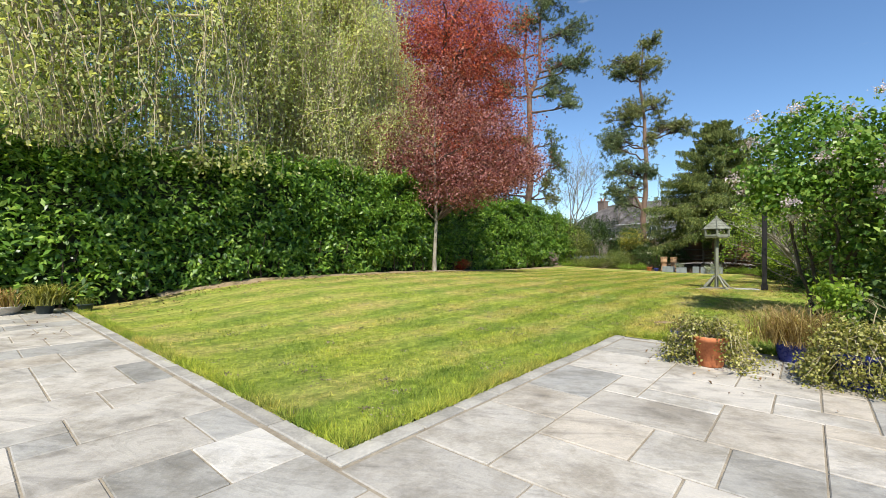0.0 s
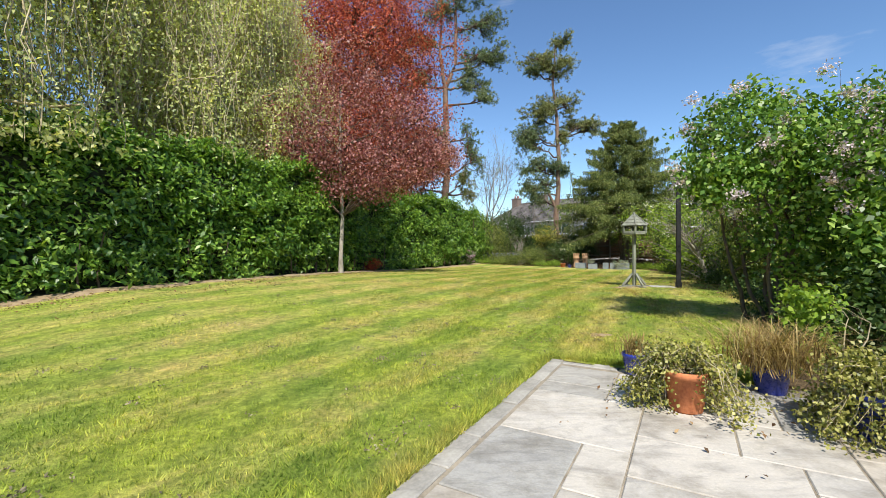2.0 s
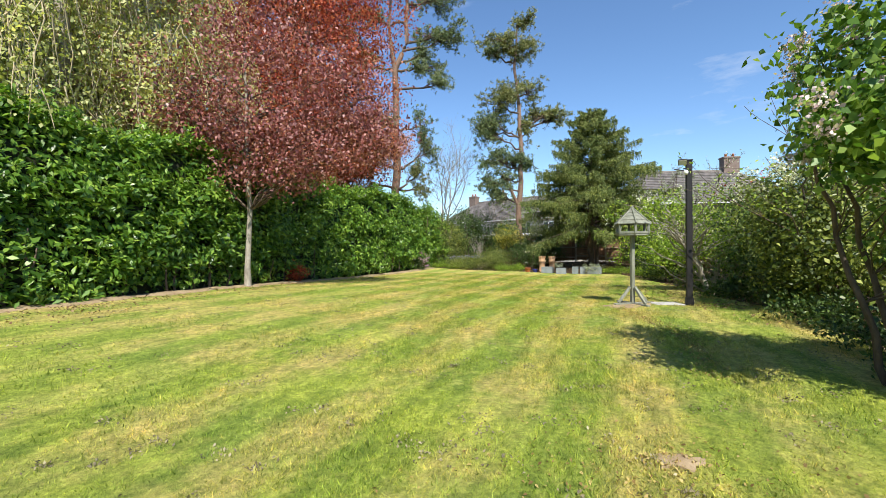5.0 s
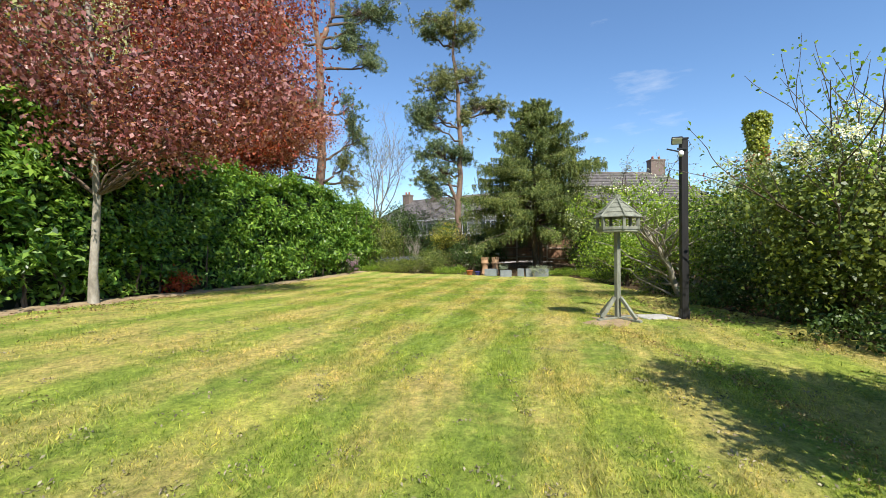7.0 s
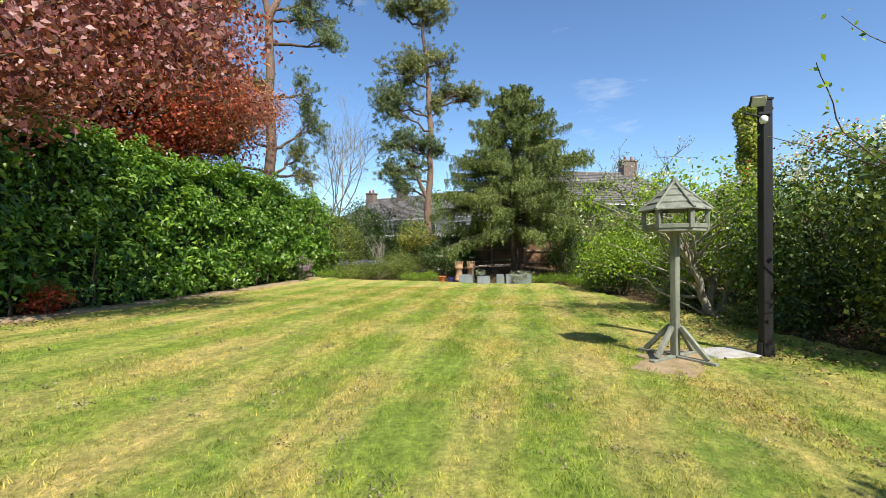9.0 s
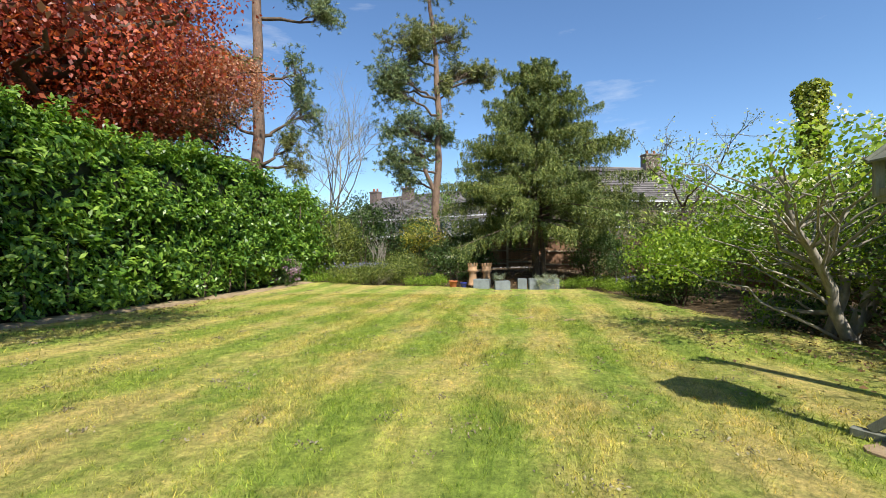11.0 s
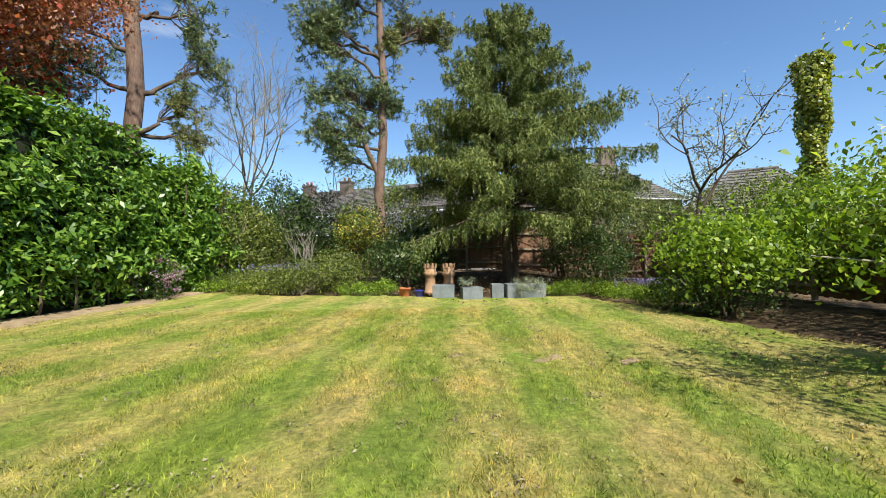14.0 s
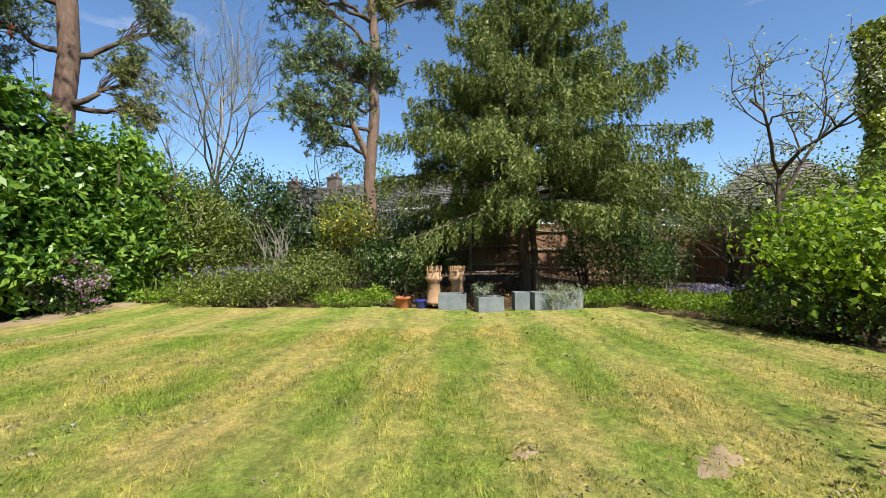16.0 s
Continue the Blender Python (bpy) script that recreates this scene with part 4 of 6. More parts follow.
# each needle pad: along, away, height, half width, half height, sunlight painted in as yellow-green or not
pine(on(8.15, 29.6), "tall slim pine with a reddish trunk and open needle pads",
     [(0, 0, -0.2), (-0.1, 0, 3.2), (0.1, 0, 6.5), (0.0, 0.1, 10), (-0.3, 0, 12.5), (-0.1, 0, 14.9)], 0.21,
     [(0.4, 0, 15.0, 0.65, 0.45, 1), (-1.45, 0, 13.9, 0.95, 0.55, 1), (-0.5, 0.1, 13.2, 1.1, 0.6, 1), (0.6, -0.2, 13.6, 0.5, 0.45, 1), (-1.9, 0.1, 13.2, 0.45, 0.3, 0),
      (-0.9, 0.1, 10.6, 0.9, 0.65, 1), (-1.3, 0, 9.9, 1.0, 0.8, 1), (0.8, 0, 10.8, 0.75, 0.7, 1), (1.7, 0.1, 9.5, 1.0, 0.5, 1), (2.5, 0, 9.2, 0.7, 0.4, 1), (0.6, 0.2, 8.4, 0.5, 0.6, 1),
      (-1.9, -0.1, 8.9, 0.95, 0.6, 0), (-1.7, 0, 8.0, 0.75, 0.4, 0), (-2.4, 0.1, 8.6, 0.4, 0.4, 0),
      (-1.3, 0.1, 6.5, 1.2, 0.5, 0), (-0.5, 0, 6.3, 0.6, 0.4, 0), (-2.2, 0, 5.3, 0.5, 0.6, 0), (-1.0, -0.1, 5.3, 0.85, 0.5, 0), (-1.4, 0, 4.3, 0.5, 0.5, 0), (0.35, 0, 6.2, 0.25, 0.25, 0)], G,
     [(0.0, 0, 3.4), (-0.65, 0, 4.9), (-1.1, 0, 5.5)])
pine(on(0.45, 32.0), "very tall forked pine with pale orange trunk",
     [(0, 0, -0.2), (0.1, 0, 6.4), (0.0, 0, 13.0), (0.8, 0, 14.8), (0.8, 0, 21.2)], 0.31,
     [(1.7, 0, 20.2, 1.5, 0.9, 0), (0, 0, 18.8, 1.5, 0.9, 0), (2.6, 0, 17.7, 1.5, 0.8, 0), (3.6, 0, 15.4, 1.2, 0.55, 0), (2.5, 0.3, 15.5, 1.0, 0.55, 0), (-1.8, 0, 16.3, 1.3, 0.9, 0), (2.0, 0, 14.2, 0.7, 0.6, 0),
      (-2.2, 0.2, 13.6, 1.3, 0.9, 0), (2.2, 0, 13.2, 1.1, 0.5, 0), (3.1, 0, 12.3, 0.9, 0.35, 0), (1.9, -0.1, 9.4, 0.6, 0.9, 0), (2.1, 0.1, 7.6, 0.7, 1.0, 0), (1.5, 0, 6.2, 0.6, 0.5, 1), (1.7, 0, 5.2, 0.4, 0.6, 1),
      (-1.8, 0, 7.3, 1.1, 0.6, 0), (-2.9, 0, 6.5, 1.2, 0.5, 0), (-1.0, 0.2, 9.7, 0.8, 0.5, 1), (-2.2, 0, 8.9, 1.0, 0.6, 0)], G, [(0.0, 0, 12.9), (-0.3, 0.1, 15), (-0.2, 0, 20)])
pine(on(-5.2, 33.5), "dark pine with dense blue-green needles", [(0, 0, -0.2), (0.3, 0, 6), (0, 0, 12), (0.2, 0, 18)], 0.3,
     [(1.2, 0, 5.6, 1.7, 0.8, 0), (2.6, 0, 7.2, 1.6, 0.8, 0), (-1.2, 0, 6.8, 1.7, 0.9, 0), (1.5, 0, 9.3, 1.8, 1.0, 0), (-1.3, 0, 10, 1.8, 1.0, 0), (1.0, 0, 12.2, 1.9, 1.1, 0), (-1.2, 0, 13.6, 1.7, 1.0, 0), (0.6, 0, 15.8, 1.8, 1.1, 0), (0, 0, 18, 1.2, 0.9, 0), (3.2, 0, 5.2, 1.0, 0.5, 0)], G)


# ---- the drooping spruce ----
def spruce(at, label, height, reach, rng):
    ob = thing("spruce_tree", at, label, "tree")
    for dx, top, r in ((0.0, height, 0.17), (0.32, height * 0.5, 0.12)):
        line = bend(rng, (dx, 0, -0.3), (dx * 0.5, 0, top), 12, 0, 0.008)
        v, q = tubes([(line, np.linspace(r, 0.02, 12))], 10)
        hang("trunk", mesh("trunk", v, q, M_BARK, True), ob)
    boughs, sp, sd, dead = [], [], [], []
    z = 2.0
    while z < height - 0.15:
        f = (z - 1.5) / (height - 1.5)
        n = 9 if f < 0.5 else 7
        a0 = rng.uniform(0, 6.28)
        for k in range(n):
            a = a0 + 6.283 * k / n + rng.normal(0, 0.2)
            L = reach * max(0.0, 1 - f) ** 0.68 * rng.uniform(0.42, 1.12) * (1.2 if math.cos(a + 0.5) > 0.4 and f < 0.65 else 1.0) + 0.22
            if rng.uniform() < 0.10:
                L *= 1.25
            s = np.linspace(0, 1, 9)
            rise = (0.30 + 0.25 * f) * L * rng.uniform(0.6, 1.4)
            h = z + rise * s - (0.56 - 0.28 * f) * L * s ** 2 + 0.16 * L * s ** 4
            sway = rng.normal(0, 0.05) * L * s ** 2
            pts = np.column_stack([np.cos(a) * L * s - np.sin(a) * sway, np.sin(a) * L * s + np.cos(a) * sway, h])
            boughs.append((pts, np.linspace(0.035 * (1 - f) + 0.01, 0.006, 9)))
            m = int(28 * L + 12)
            g = rng.uniform(0.18, 1, m) ** 0.75 * 8
            i = np.minimum(g.astype(int), 7)
            q = pts[i] + (pts[i + 1] - pts[i]) * (g - i)[:, None]
            side = np.array([-np.sin(a), np.cos(a), 0])
            q = q + side * (rng.normal(0, 0.13, m) * (0.6 + L * 0.25))[:, None]
            # hanging sprays, each a few short needle strips
            hang_l = rng.uniform(0.14, 0.60, m) * (1.15 - 0.6 * f)
            for j in range(12):
                drop = (j + 0.5) / 12
                sp.append(q + np.column_stack([rng.normal(0, 0.025, m), rng.normal(0, 0.025, m), -hang_l * drop]))
                sd.append(np.column_stack([np.cos(a) * 0.25 + rng.normal(0, 0.6, m), np.sin(a) * 0.25 + rng.normal(0, 0.6, m), np.full(m, -0.75)]))
        z += 0.20 + 0.05 * rng.uniform()
    for k in range(26):
        a, zz = rng.uniform(0, 6.28), rng.uniform(0.5, 1.9)
        dead.append((bend(rng, (0, 0, zz), (math.cos(a) * rng.uniform(0.6, 2), math.sin(a) * rng.uniform(0.6, 2), zz - rng.uniform(-0.2, 0.5)), 6), np.linspace(0.018, 0.004, 6)))
    for bough in boughs:
        v, q = tubes([bough], 5)
        hang("bough", mesh("bough", v, q, M_BARK, True), ob)
    v, q = tubes(dead, 4)
    hang("dead_twig_growth", mesh("dead_twig_growth", v, q, M_BARK), ob)
    p, d = np.concatenate(sp), np.concatenate(sd)
    v, q = leaves(rng, p, rng.normal(0, 1, (len(p), 3)), 0.115, 0.26, 0.5, along=d)
    hang("needles", mesh("needles", v, q, M_SPRUCE), ob)


spruce(on(11.3, 26.4), "broad spruce with drooping green sprays and two trunks", 8.8, 4.15, G)


# ---- bare and twiggy trees ----
def twig_tree(name, at, label, rng, height, reach, bark, leaf=None, leafs=0, r0=0.07, stems=1, crook=0.12, levels=3, start=0.35, leaf_size=0.06):
    """A tree of forking crooked branches with few leaves."""
    ob = thing(name, at, label, "tree")
    limbs, tips = [], []

    def fork(p, d, L, r, level):
        n = 6
        pts = [np.array(p, float)]
        for _ in range(n - 1):
            d = unit(d + rng.normal(0, crook, 3) + np.array([0, 0, 0.05]))
            pts.append(pts[-1] + d * L / (n - 1))
        pts = np.array(pts)
        limbs.append((pts, np.linspace(r, r * 0.5, n), level))
        if level == 0:
            tips.append(pts[2:])
            return
        for _ in range(4 if level > 1 else 5):
            i = rng.integers(2, n)
            side = unit(rng.normal(0, 1, 3) * np.array([1, 1, 0.6]))
            fork(pts[i], unit(d * 0.75 + side * reach), L * rng.uniform(0.5, 0.75), r * 0.5, level - 1)
        tips.append(pts[-2:])

    for _ in range(stems):
        lean = np.array([*rng.normal(0, 0.12, 2), 1.0])
        fork((rng.normal(0, 0.1), rng.normal(0, 0.1), -0.1), unit(lean), height * start, r0, levels)
    low = min(levels - 1, 1)
    for pts, radii, level in limbs:
        if level > low or level == levels:
            v, q = tubes([(pts, radii)], 8)
            name = "trunk" if level == levels else "branch"
            hang(name, mesh(name, v, q, bark, True), ob)
    fine = [(p, r) for p, r, level in limbs if level <= low and level != levels]
    v, q = tubes(fine, 4)
    hang("twig_growth", mesh("twig_growth", v, q, bark, True), ob)
    if leaf is not None:
        t = np.concatenate(tips)
        p = t[rng.integers(0, len(t), leafs)] + rng.normal(0, 0.07, (leafs, 3))
        v, q = leaves(rng, p, np.tile([0, -0.4, 0.8], (leafs, 1)), leaf_size, 0.6, 0.8)
        hang("young_leaves", mesh("young_leaves", v, q, leaf), ob)
    return ob


twig_tree("bare_tree", on(3.4, 34.4), "leafless grey tree with fine upright twigs", np.random.default_rng(3), 10.5, 0.62, M_PALEBARK, M_LIME, 900, 0.075, 2, 0.09, 4, 0.44)
twig_tree("bare_tree", on(-1.5, 38), "pale leafless tree behind the hedge", np.random.default_rng(5), 9, 0.6, M_PALEBARK, None, 0, 0.09, 2, 0.07, 4, 0.42)
twig_tree("apple_tree", on(13.4, 21.3), "crooked bare apple tree with sparse leaf tufts", np.random.default_rng(11), 4.6, 1.15, M_BARK, M_SILVER, 1500, 0.075, 1, 0.22, 3, 0.62, 0.07)
twig_tree("apple_tree", on(10.3, 15.8), "leaning old apple tree with young green leaves", np.random.default_rng(23), 2.35, 1.25, M_PALEBARK, M_LIME, 5200, 0.10, 3, 0.19, 3, 0.5, 0.06)
broadleaf("apple_tree", on(9.9, 15.3), "spreading apple tree with pale limbs and sparse blossom", 2.6, 0.09,
          [((-1.6, -0.3, 2.35), (1.5, 1.6, 0.6), 2), ((-0.4, 1.0, 1.9), (1.4, 1.4, 0.8), 1.5), ((0.5, -0.7, 2.2), (1.2, 1.2, 0.7), 1), ((-1.9, 1.2, 1.5), (0.9, 0.9, 0.6), 0.6)], 230, 18, 0.075, 0.16, M_LIME, M_PALEBARK, G, 46, 0.6, lean=(-1.4, 0.2),
          extra=(("blossom", M_WHITE, 60, 10, 0.04, 0.07, 1.6),))

# ---- shrubs of the right-hand border ----
twig_tree("cotoneaster_shrub", on(8.75, 10.9), "tall open shrub with upright leafy shoots above the border", np.random.default_rng(31), 3.7, 0.42, M_BARK, M_LIME, 900, 0.03, 4, 0.10, 2, 0.72, 0.075)
broadleaf("lilac_bush", on(5.6, 7.05), "large lilac bush with pale mauve blossom", 2.8, 0.036,
          [((-0.5, -0.35, 2.75), (0.95, 0.9, 0.85), 3), ((-1.2, -0.6, 2.2), (0.5, 0.45, 0.4), 0.8), ((0.45, -0.95, 2.25), (1.1, 0.9, 1.1), 2.4), ((0.3, -0.3, 1.3), (0.9, 0.9, 0.6), 1.0), ((0.7, -1.2, 0.95), (0.7, 0.6, 0.6), 0.9)], 1020, 17, 0.085, 0.12, M_LILAC_LEAF, M_BARK, G, 50, 0.68, 6,
          extra=(("blossom", M_LILAC, 70, 110, 0.034, 0.065, 1.7),), category="bush")
broadleaf("lilac_bush", on(6.6, 5.0), "green lilac bush in full leaf", 2.8, 0.06,
          [((0, 0, 2.3), (1.3, 1.2, 1.2), 3), ((-0.3, -0.1, 1.3), (1.2, 1.1, 0.8), 1.5)], 760, 18, 0.09, 0.15, M_LILAC_LEAF, M_BARK, G, 36, 0.68, 5,
          extra=(("blossom", M_LILAC, 50, 90, 0.036, 0.075, 1.8),), category="bush")
broadleaf("viburnum_bush", on(9.3, 11.4), "olive-green viburnum bush with white flower heads", 2.2, 0.05,
          [((0, 0, 1.95), (1.45, 1.6, 1.15), 3), ((-0.9, -0.5, 1.5), (1.0, 1.1, 1.0), 1.6), ((-0.5, -0.3, 0.7), (1.1, 1.3, 0.5), 0.8)], 900, 20, 0.08, 0.15, M_OLIVE, M_BARK, G, 40, 0.6, 6,
          extra=(("flower_mass", M_WHITE, 60, 60, 0.045, 0.08, 2.3),), category="bush")
broadleaf("mixed_shrub", on(11.0, 13.6), "dense dark green border shrub with bronze tips", 2.2, 0.05,
          [((0, 0, 1.6), (1.7, 1.8, 1.5), 3), ((-0.5, 0.2, 0.7), (1.6, 1.6, 0.8), 1)], 560, 24, 0.09, 0.22, M_DARKLEAF, M_BARK, G, 30, 0.6, 5, category="bush",
          extra=(("bronze_growth", M_REDLEAF, 26, 16, 0.06, 0.14, 2.4),))
broadleaf("mixed_shrub", on(8.9, 8.6), "low green border shrub beside the lilac", 1.4, 0.04,
          [((0, 0, 1.0), (1.5, 1.4, 1.0), 1)], 300, 24, 0.09, 0.2, M_OLIVE, M_BARK, G, 26, 0.6, 5, category="bush")
broadleaf("mixed_shrub", on(12.6, 16.2), "tall olive-green border shrub", 2.2, 0.05,
          [((0, 0, 1.7), (1.6, 1.7, 1.5), 1)], 420, 24, 0.085, 0.22, M_OLIVE, M_BARK, G, 30, 0.6, 5, category="bush")
broadleaf("hydrangea_bush", on(11.6, 19.9), "bright lime-green leafy bush at the lawn edge", 1.4, 0.04,
          [((0, 0, 1.25), (1.1, 1.1, 0.5), 3), ((-0.3, -0.5, 0.95), (0.7, 0.7, 0.4), 0.8)], 210, 18, 0.10, 0.25, M_LIME, M_BARK, G, 36, 0.62, 6, category="bush")
# same bush lower down: its shade is painted by a second, dark-leaved shrub
broadleaf("mixed_shrub", on(11.75, 20.1), "lower half of the lime-green bush, its shade put into dark leaves", 0.8, 0.03,
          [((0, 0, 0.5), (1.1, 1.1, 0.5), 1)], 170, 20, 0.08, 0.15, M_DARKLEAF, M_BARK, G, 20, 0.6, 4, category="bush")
broadleaf("holly_bush", on(13.5, 25.0), "dark glossy holly bush beside the spruce", 1.6, 0.04,
          [((0, 0, 1.1), (1.0, 1.0, 1.1), 1)], 240, 22, 0.075, 0.17, M_DARKLEAF, M_BARK, G, 24, 0.6, 3, category="bush")
broadleaf("camellia_bush", on(12.5, 23.2), "small upright shrub with pale leaf undersides", 1.0, 0.02,
          [((0, 0, 0.85), (0.45, 0.45, 0.45), 1)], 70, 16, 0.06, 0.12, M_DARKLEAF, M_PALEBARK, G, 16, 0.6, 1, category="bush")
broadleaf("mixed_shrub", on(14.6, 18.4), "yellow-green climbing shrub against the side fence", 2.4, 0.05,
          [((0, 0, 2.0), (1.6, 2.2, 0.9), 2), ((0.3, 1.5, 1.4), (1.2, 1.6, 1.1), 1)], 460, 22, 0.10, 0.22, M_LIME, M_BARK, G, 30, 0.6, 4, category="bush")
broadleaf("clipped_hedge", on(17.9, 24.6), "yellow-green hedge along the top of the side fence", 2.6, 0.05,
          [((0, 0, 2.5), (1.3, 3.4, 1.0), 1), ((-1.6, -3.2, 2.4), (1.2, 2.6, 0.9), 1), ((0.3, 2.6, 2.2), (1.6, 1.6, 1.2), 1)], 800, 24, 0.07, 0.2, M_OLIVE, M_BARK, G, 40, 0.6, 5, category="hedge")
broadleaf("clipped_hedge", on(13.2, 11.6), "bronze-topped tall hedge along the side boundary", 2.6, 0.05,
          [((0, 0, 2.2), (1.1, 3.2, 1.1), 1), ((0.9, 4.2, 2.2), (1.1, 2.6, 1.0), 1), ((-1.8, -4.0, 2.2), (1.2, 2.6, 1.2), 1)], 900, 24, 0.075, 0.22, M_OLIVE, M_BARK, G, 50, 0.6, 6, category="hedge",
          extra=(("bronze_growth", M_REDLEAF, 60, 18, 0.05, 0.14, 2.8),))
broadleaf("sapling", on(3.98, 4.5), "fresh green sapling beside the patio", 0.7, 0.012,
          [((0, 0, 0.62), (0.2, 0.2, 0.34), 1)], 40, 18, 0.06, 0.07, M_LIME, M_TWIG, G, 20, 0.62, 3, category="plant")
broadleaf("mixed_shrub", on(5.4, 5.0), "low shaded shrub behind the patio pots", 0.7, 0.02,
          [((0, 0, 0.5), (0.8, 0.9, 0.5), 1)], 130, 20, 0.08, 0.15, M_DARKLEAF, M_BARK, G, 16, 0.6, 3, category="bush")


def ivy_column(at, label, tall, rng):
    ob = thing("ivy_clad_trunk", at, label, "tree")
    line = bend(rng, (0, 0, -0.2), (0.1, 0, tall - 0.3), 9, 0, 0.01)
    v, q = tubes([(line, np.linspace(0.28, 0.2, 9))], 10)
    hang("trunk", mesh("trunk", v, q, M_BARK, True), ob)
    n = 9500
    z = rng.uniform(0.2, tall, n)
    a = rng.uniform(0, 6.283, n)
    r = 0.36 + 0.09 * np.sin(z * 3 + a * 2) + rng.normal(0, 0.06, n) + 0.08 * np.sin(z * 1.1)
    r *= np.clip((tall - z) / 0.25, 0.4, 1) ** 0.5
    p = np.column_stack([np.cos(a) * r, np.sin(a) * r, z])
    v, q = leaves(rng, p, np.column_stack([np.cos(a), np.sin(a), np.full(n, 0.4)]), 0.13, 0.8, 0.5)
    hang("ivy", mesh("ivy", v, q, M_IVYCOL), ob, "yellow-green ivy leaves")


ivy_column(on(21.1, 22.4), "tall dead trunk clad in yellow-green ivy", 7.8, G)

# ---- the far bed ----
broadleaf("laurel_bush", on(2.35, 28.9), "bulging laurel growth at the end of the hedge", 3.0, 0.06,
          [((0, 0, 2.1), (0.95, 0.9, 1.65), 3), ((0.25, -0.2, 1.0), (0.9, 0.8, 1.0), 1)], 420, 15, 0.165, 0.13, M_LAUREL, M_BARK, G, 24, 0.40, 4, category="bush")
broadleaf("bamboo_clump", on(3.1, 29.3), "feathery yellow-green bamboo clump at the hedge end", 2.4, 0.02,
          [((0, 0, 1.5), (1.1, 0.9, 1.5), 2), ((0.9, 0.3, 1.2), (0.8, 0.8, 1.2), 1)], 760, 20, 0.12, 0.17, M_OLIVE, M_TWIG, G, 60, 0.28, 9, category="bush")
broadleaf("laurel_bush", on(4.9, 31.2), "dark green laurel bush in front of the fence", 2.8, 0.05,
          [((0, 0, 2.0), (1.3, 1.1, 1.7), 2), ((-1.5, 0.3, 1.8), (1.1, 0.9, 1.6), 1)], 620, 20, 0.12, 0.17, M_DARKLEAF, M_BARK, G, 30, 0.42, 5, category="bush")
broadleaf("elaeagnus_bush", on(7.4, 29.3), "yellow-variegated elaeagnus bush by the pine", 1.7, 0.03,
          [((0, 0, 1.7), (1.0, 0.8, 0.65), 1)], 150, 22, 0.085, 0.16, M_YELLOWLEAF, M_BARK, G, 24, 0.55, 4, category="bush",
          extra=(("green_leaves", M_DARKLEAF, 90, 22, 0.085, 0.22, 1.0),))
broadleaf("viburnum_bush", on(8.0, 27.4), "dark green shrub with small white flowers", 1.1, 0.03,
          [((0, 0, 0.85), (1.1, 0.7, 0.75), 1)], 240, 22, 0.075, 0.16, M_DARKLEAF, M_BARK, G, 24, 0.55, 4, category="bush",
          extra=(("flower_mass", M_WHITE, 16, 26, 0.035, 0.06, 0.5),))
broadleaf("lavender_mound", on(5.0, 26.9), "grey-green low mound of spreading shrubs", 0.5, 0.02,
          [((-0.8, 0.1, 0.32), (1.0, 0.6, 0.40), 2), ((0.4, -0.1, 0.45), (1.0, 0.6, 0.5), 2), ((1.1, 0.3, 0.62), (0.85, 0.55, 0.52), 2)], 560, 22, 0.07, 0.12, M_OLIVE, M_TWIG, G, 40, 0.35, 6, category="bush")
broadleaf("lavender_mound", on(7.0, 26.1), "bright green ground cover beside the pots", 0.25, 0.012,
          [((0, 0, 0.16), (0.45, 0.35, 0.22), 1)], 90, 18, 0.06, 0.07, M_LIME, M_TWIG, G, 12, 0.5, 4, category="bush")
broadleaf("rhododendron", on(1.75, 27.0), "small mauve-flowered rhododendron at the hedge foot", 0.5, 0.02,
          [((0, 0, 0.5), (0.42, 0.42, 0.42), 1)], 60, 16, 0.07, 0.1, M_DARKLEAF, M_BARK, G, 12, 0.5, 3, category="bush",
          extra=(("blossom", M_PINK, 40, 22, 0.045, 0.06, 0.3),))
broadleaf("photinia_bush", on(-2.72, 18.6), "little shrub with bright red young leaves at the hedge foot", 0.4, 0.012,
          [((0, 0, 0.34), (0.4, 0.35, 0.3), 1)], 50, 16, 0.07, 0.09, M_REDLEAF, M_BARK, G, 10, 0.5, 3, category="bush")
broadleaf("mixed_shrub", on(9.7, 29.0), "shaded evergreen shrub before the fence", 1.4, 0.03,
          [((0, 0, 1.0), (1.0, 0.8, 1.0), 1)], 200, 22, 0.085, 0.18, M_DARKLEAF, M_BARK, G, 20, 0.5, 4, category="bush")
broadleaf("climbing_rose", on(7.7, 31.3), "sparse green climber leafing above the fence", 4.2, 0.03,
          [((0.8, 0, 3.9), (1.1, 0.6, 1.2), 1)], 110, 12, 0.09, 0.2, M_MAPLE_LEAF, M_TWIG, G, 40, 0.5, 3, category="bush")


broadleaf("laurel_bush", on(6.3, 32.2), "tall dark evergreen bush against the far fence", 2.4, 0.05,
          [((0, 0, 1.9), (1.3, 0.8, 1.8), 1), ((1.4, -0.4, 1.6), (0.9, 0.7, 1.5), 0.7)], 400, 22, 0.10, 0.22, M_DARKLEAF, M_BARK, G, 20, 0.5, 4, category="bush")
broadleaf("mixed_shrub", on(9.3, 30.6), "thin shaded shrub with small leaves by the fence", 2.4, 0.03,
          [((0, 0, 1.8), (1.0, 0.7, 1.6), 1)], 220, 18, 0.08, 0.22, M_DARKLEAF, M_BARK, G, 30, 0.5, 5, category="bush")
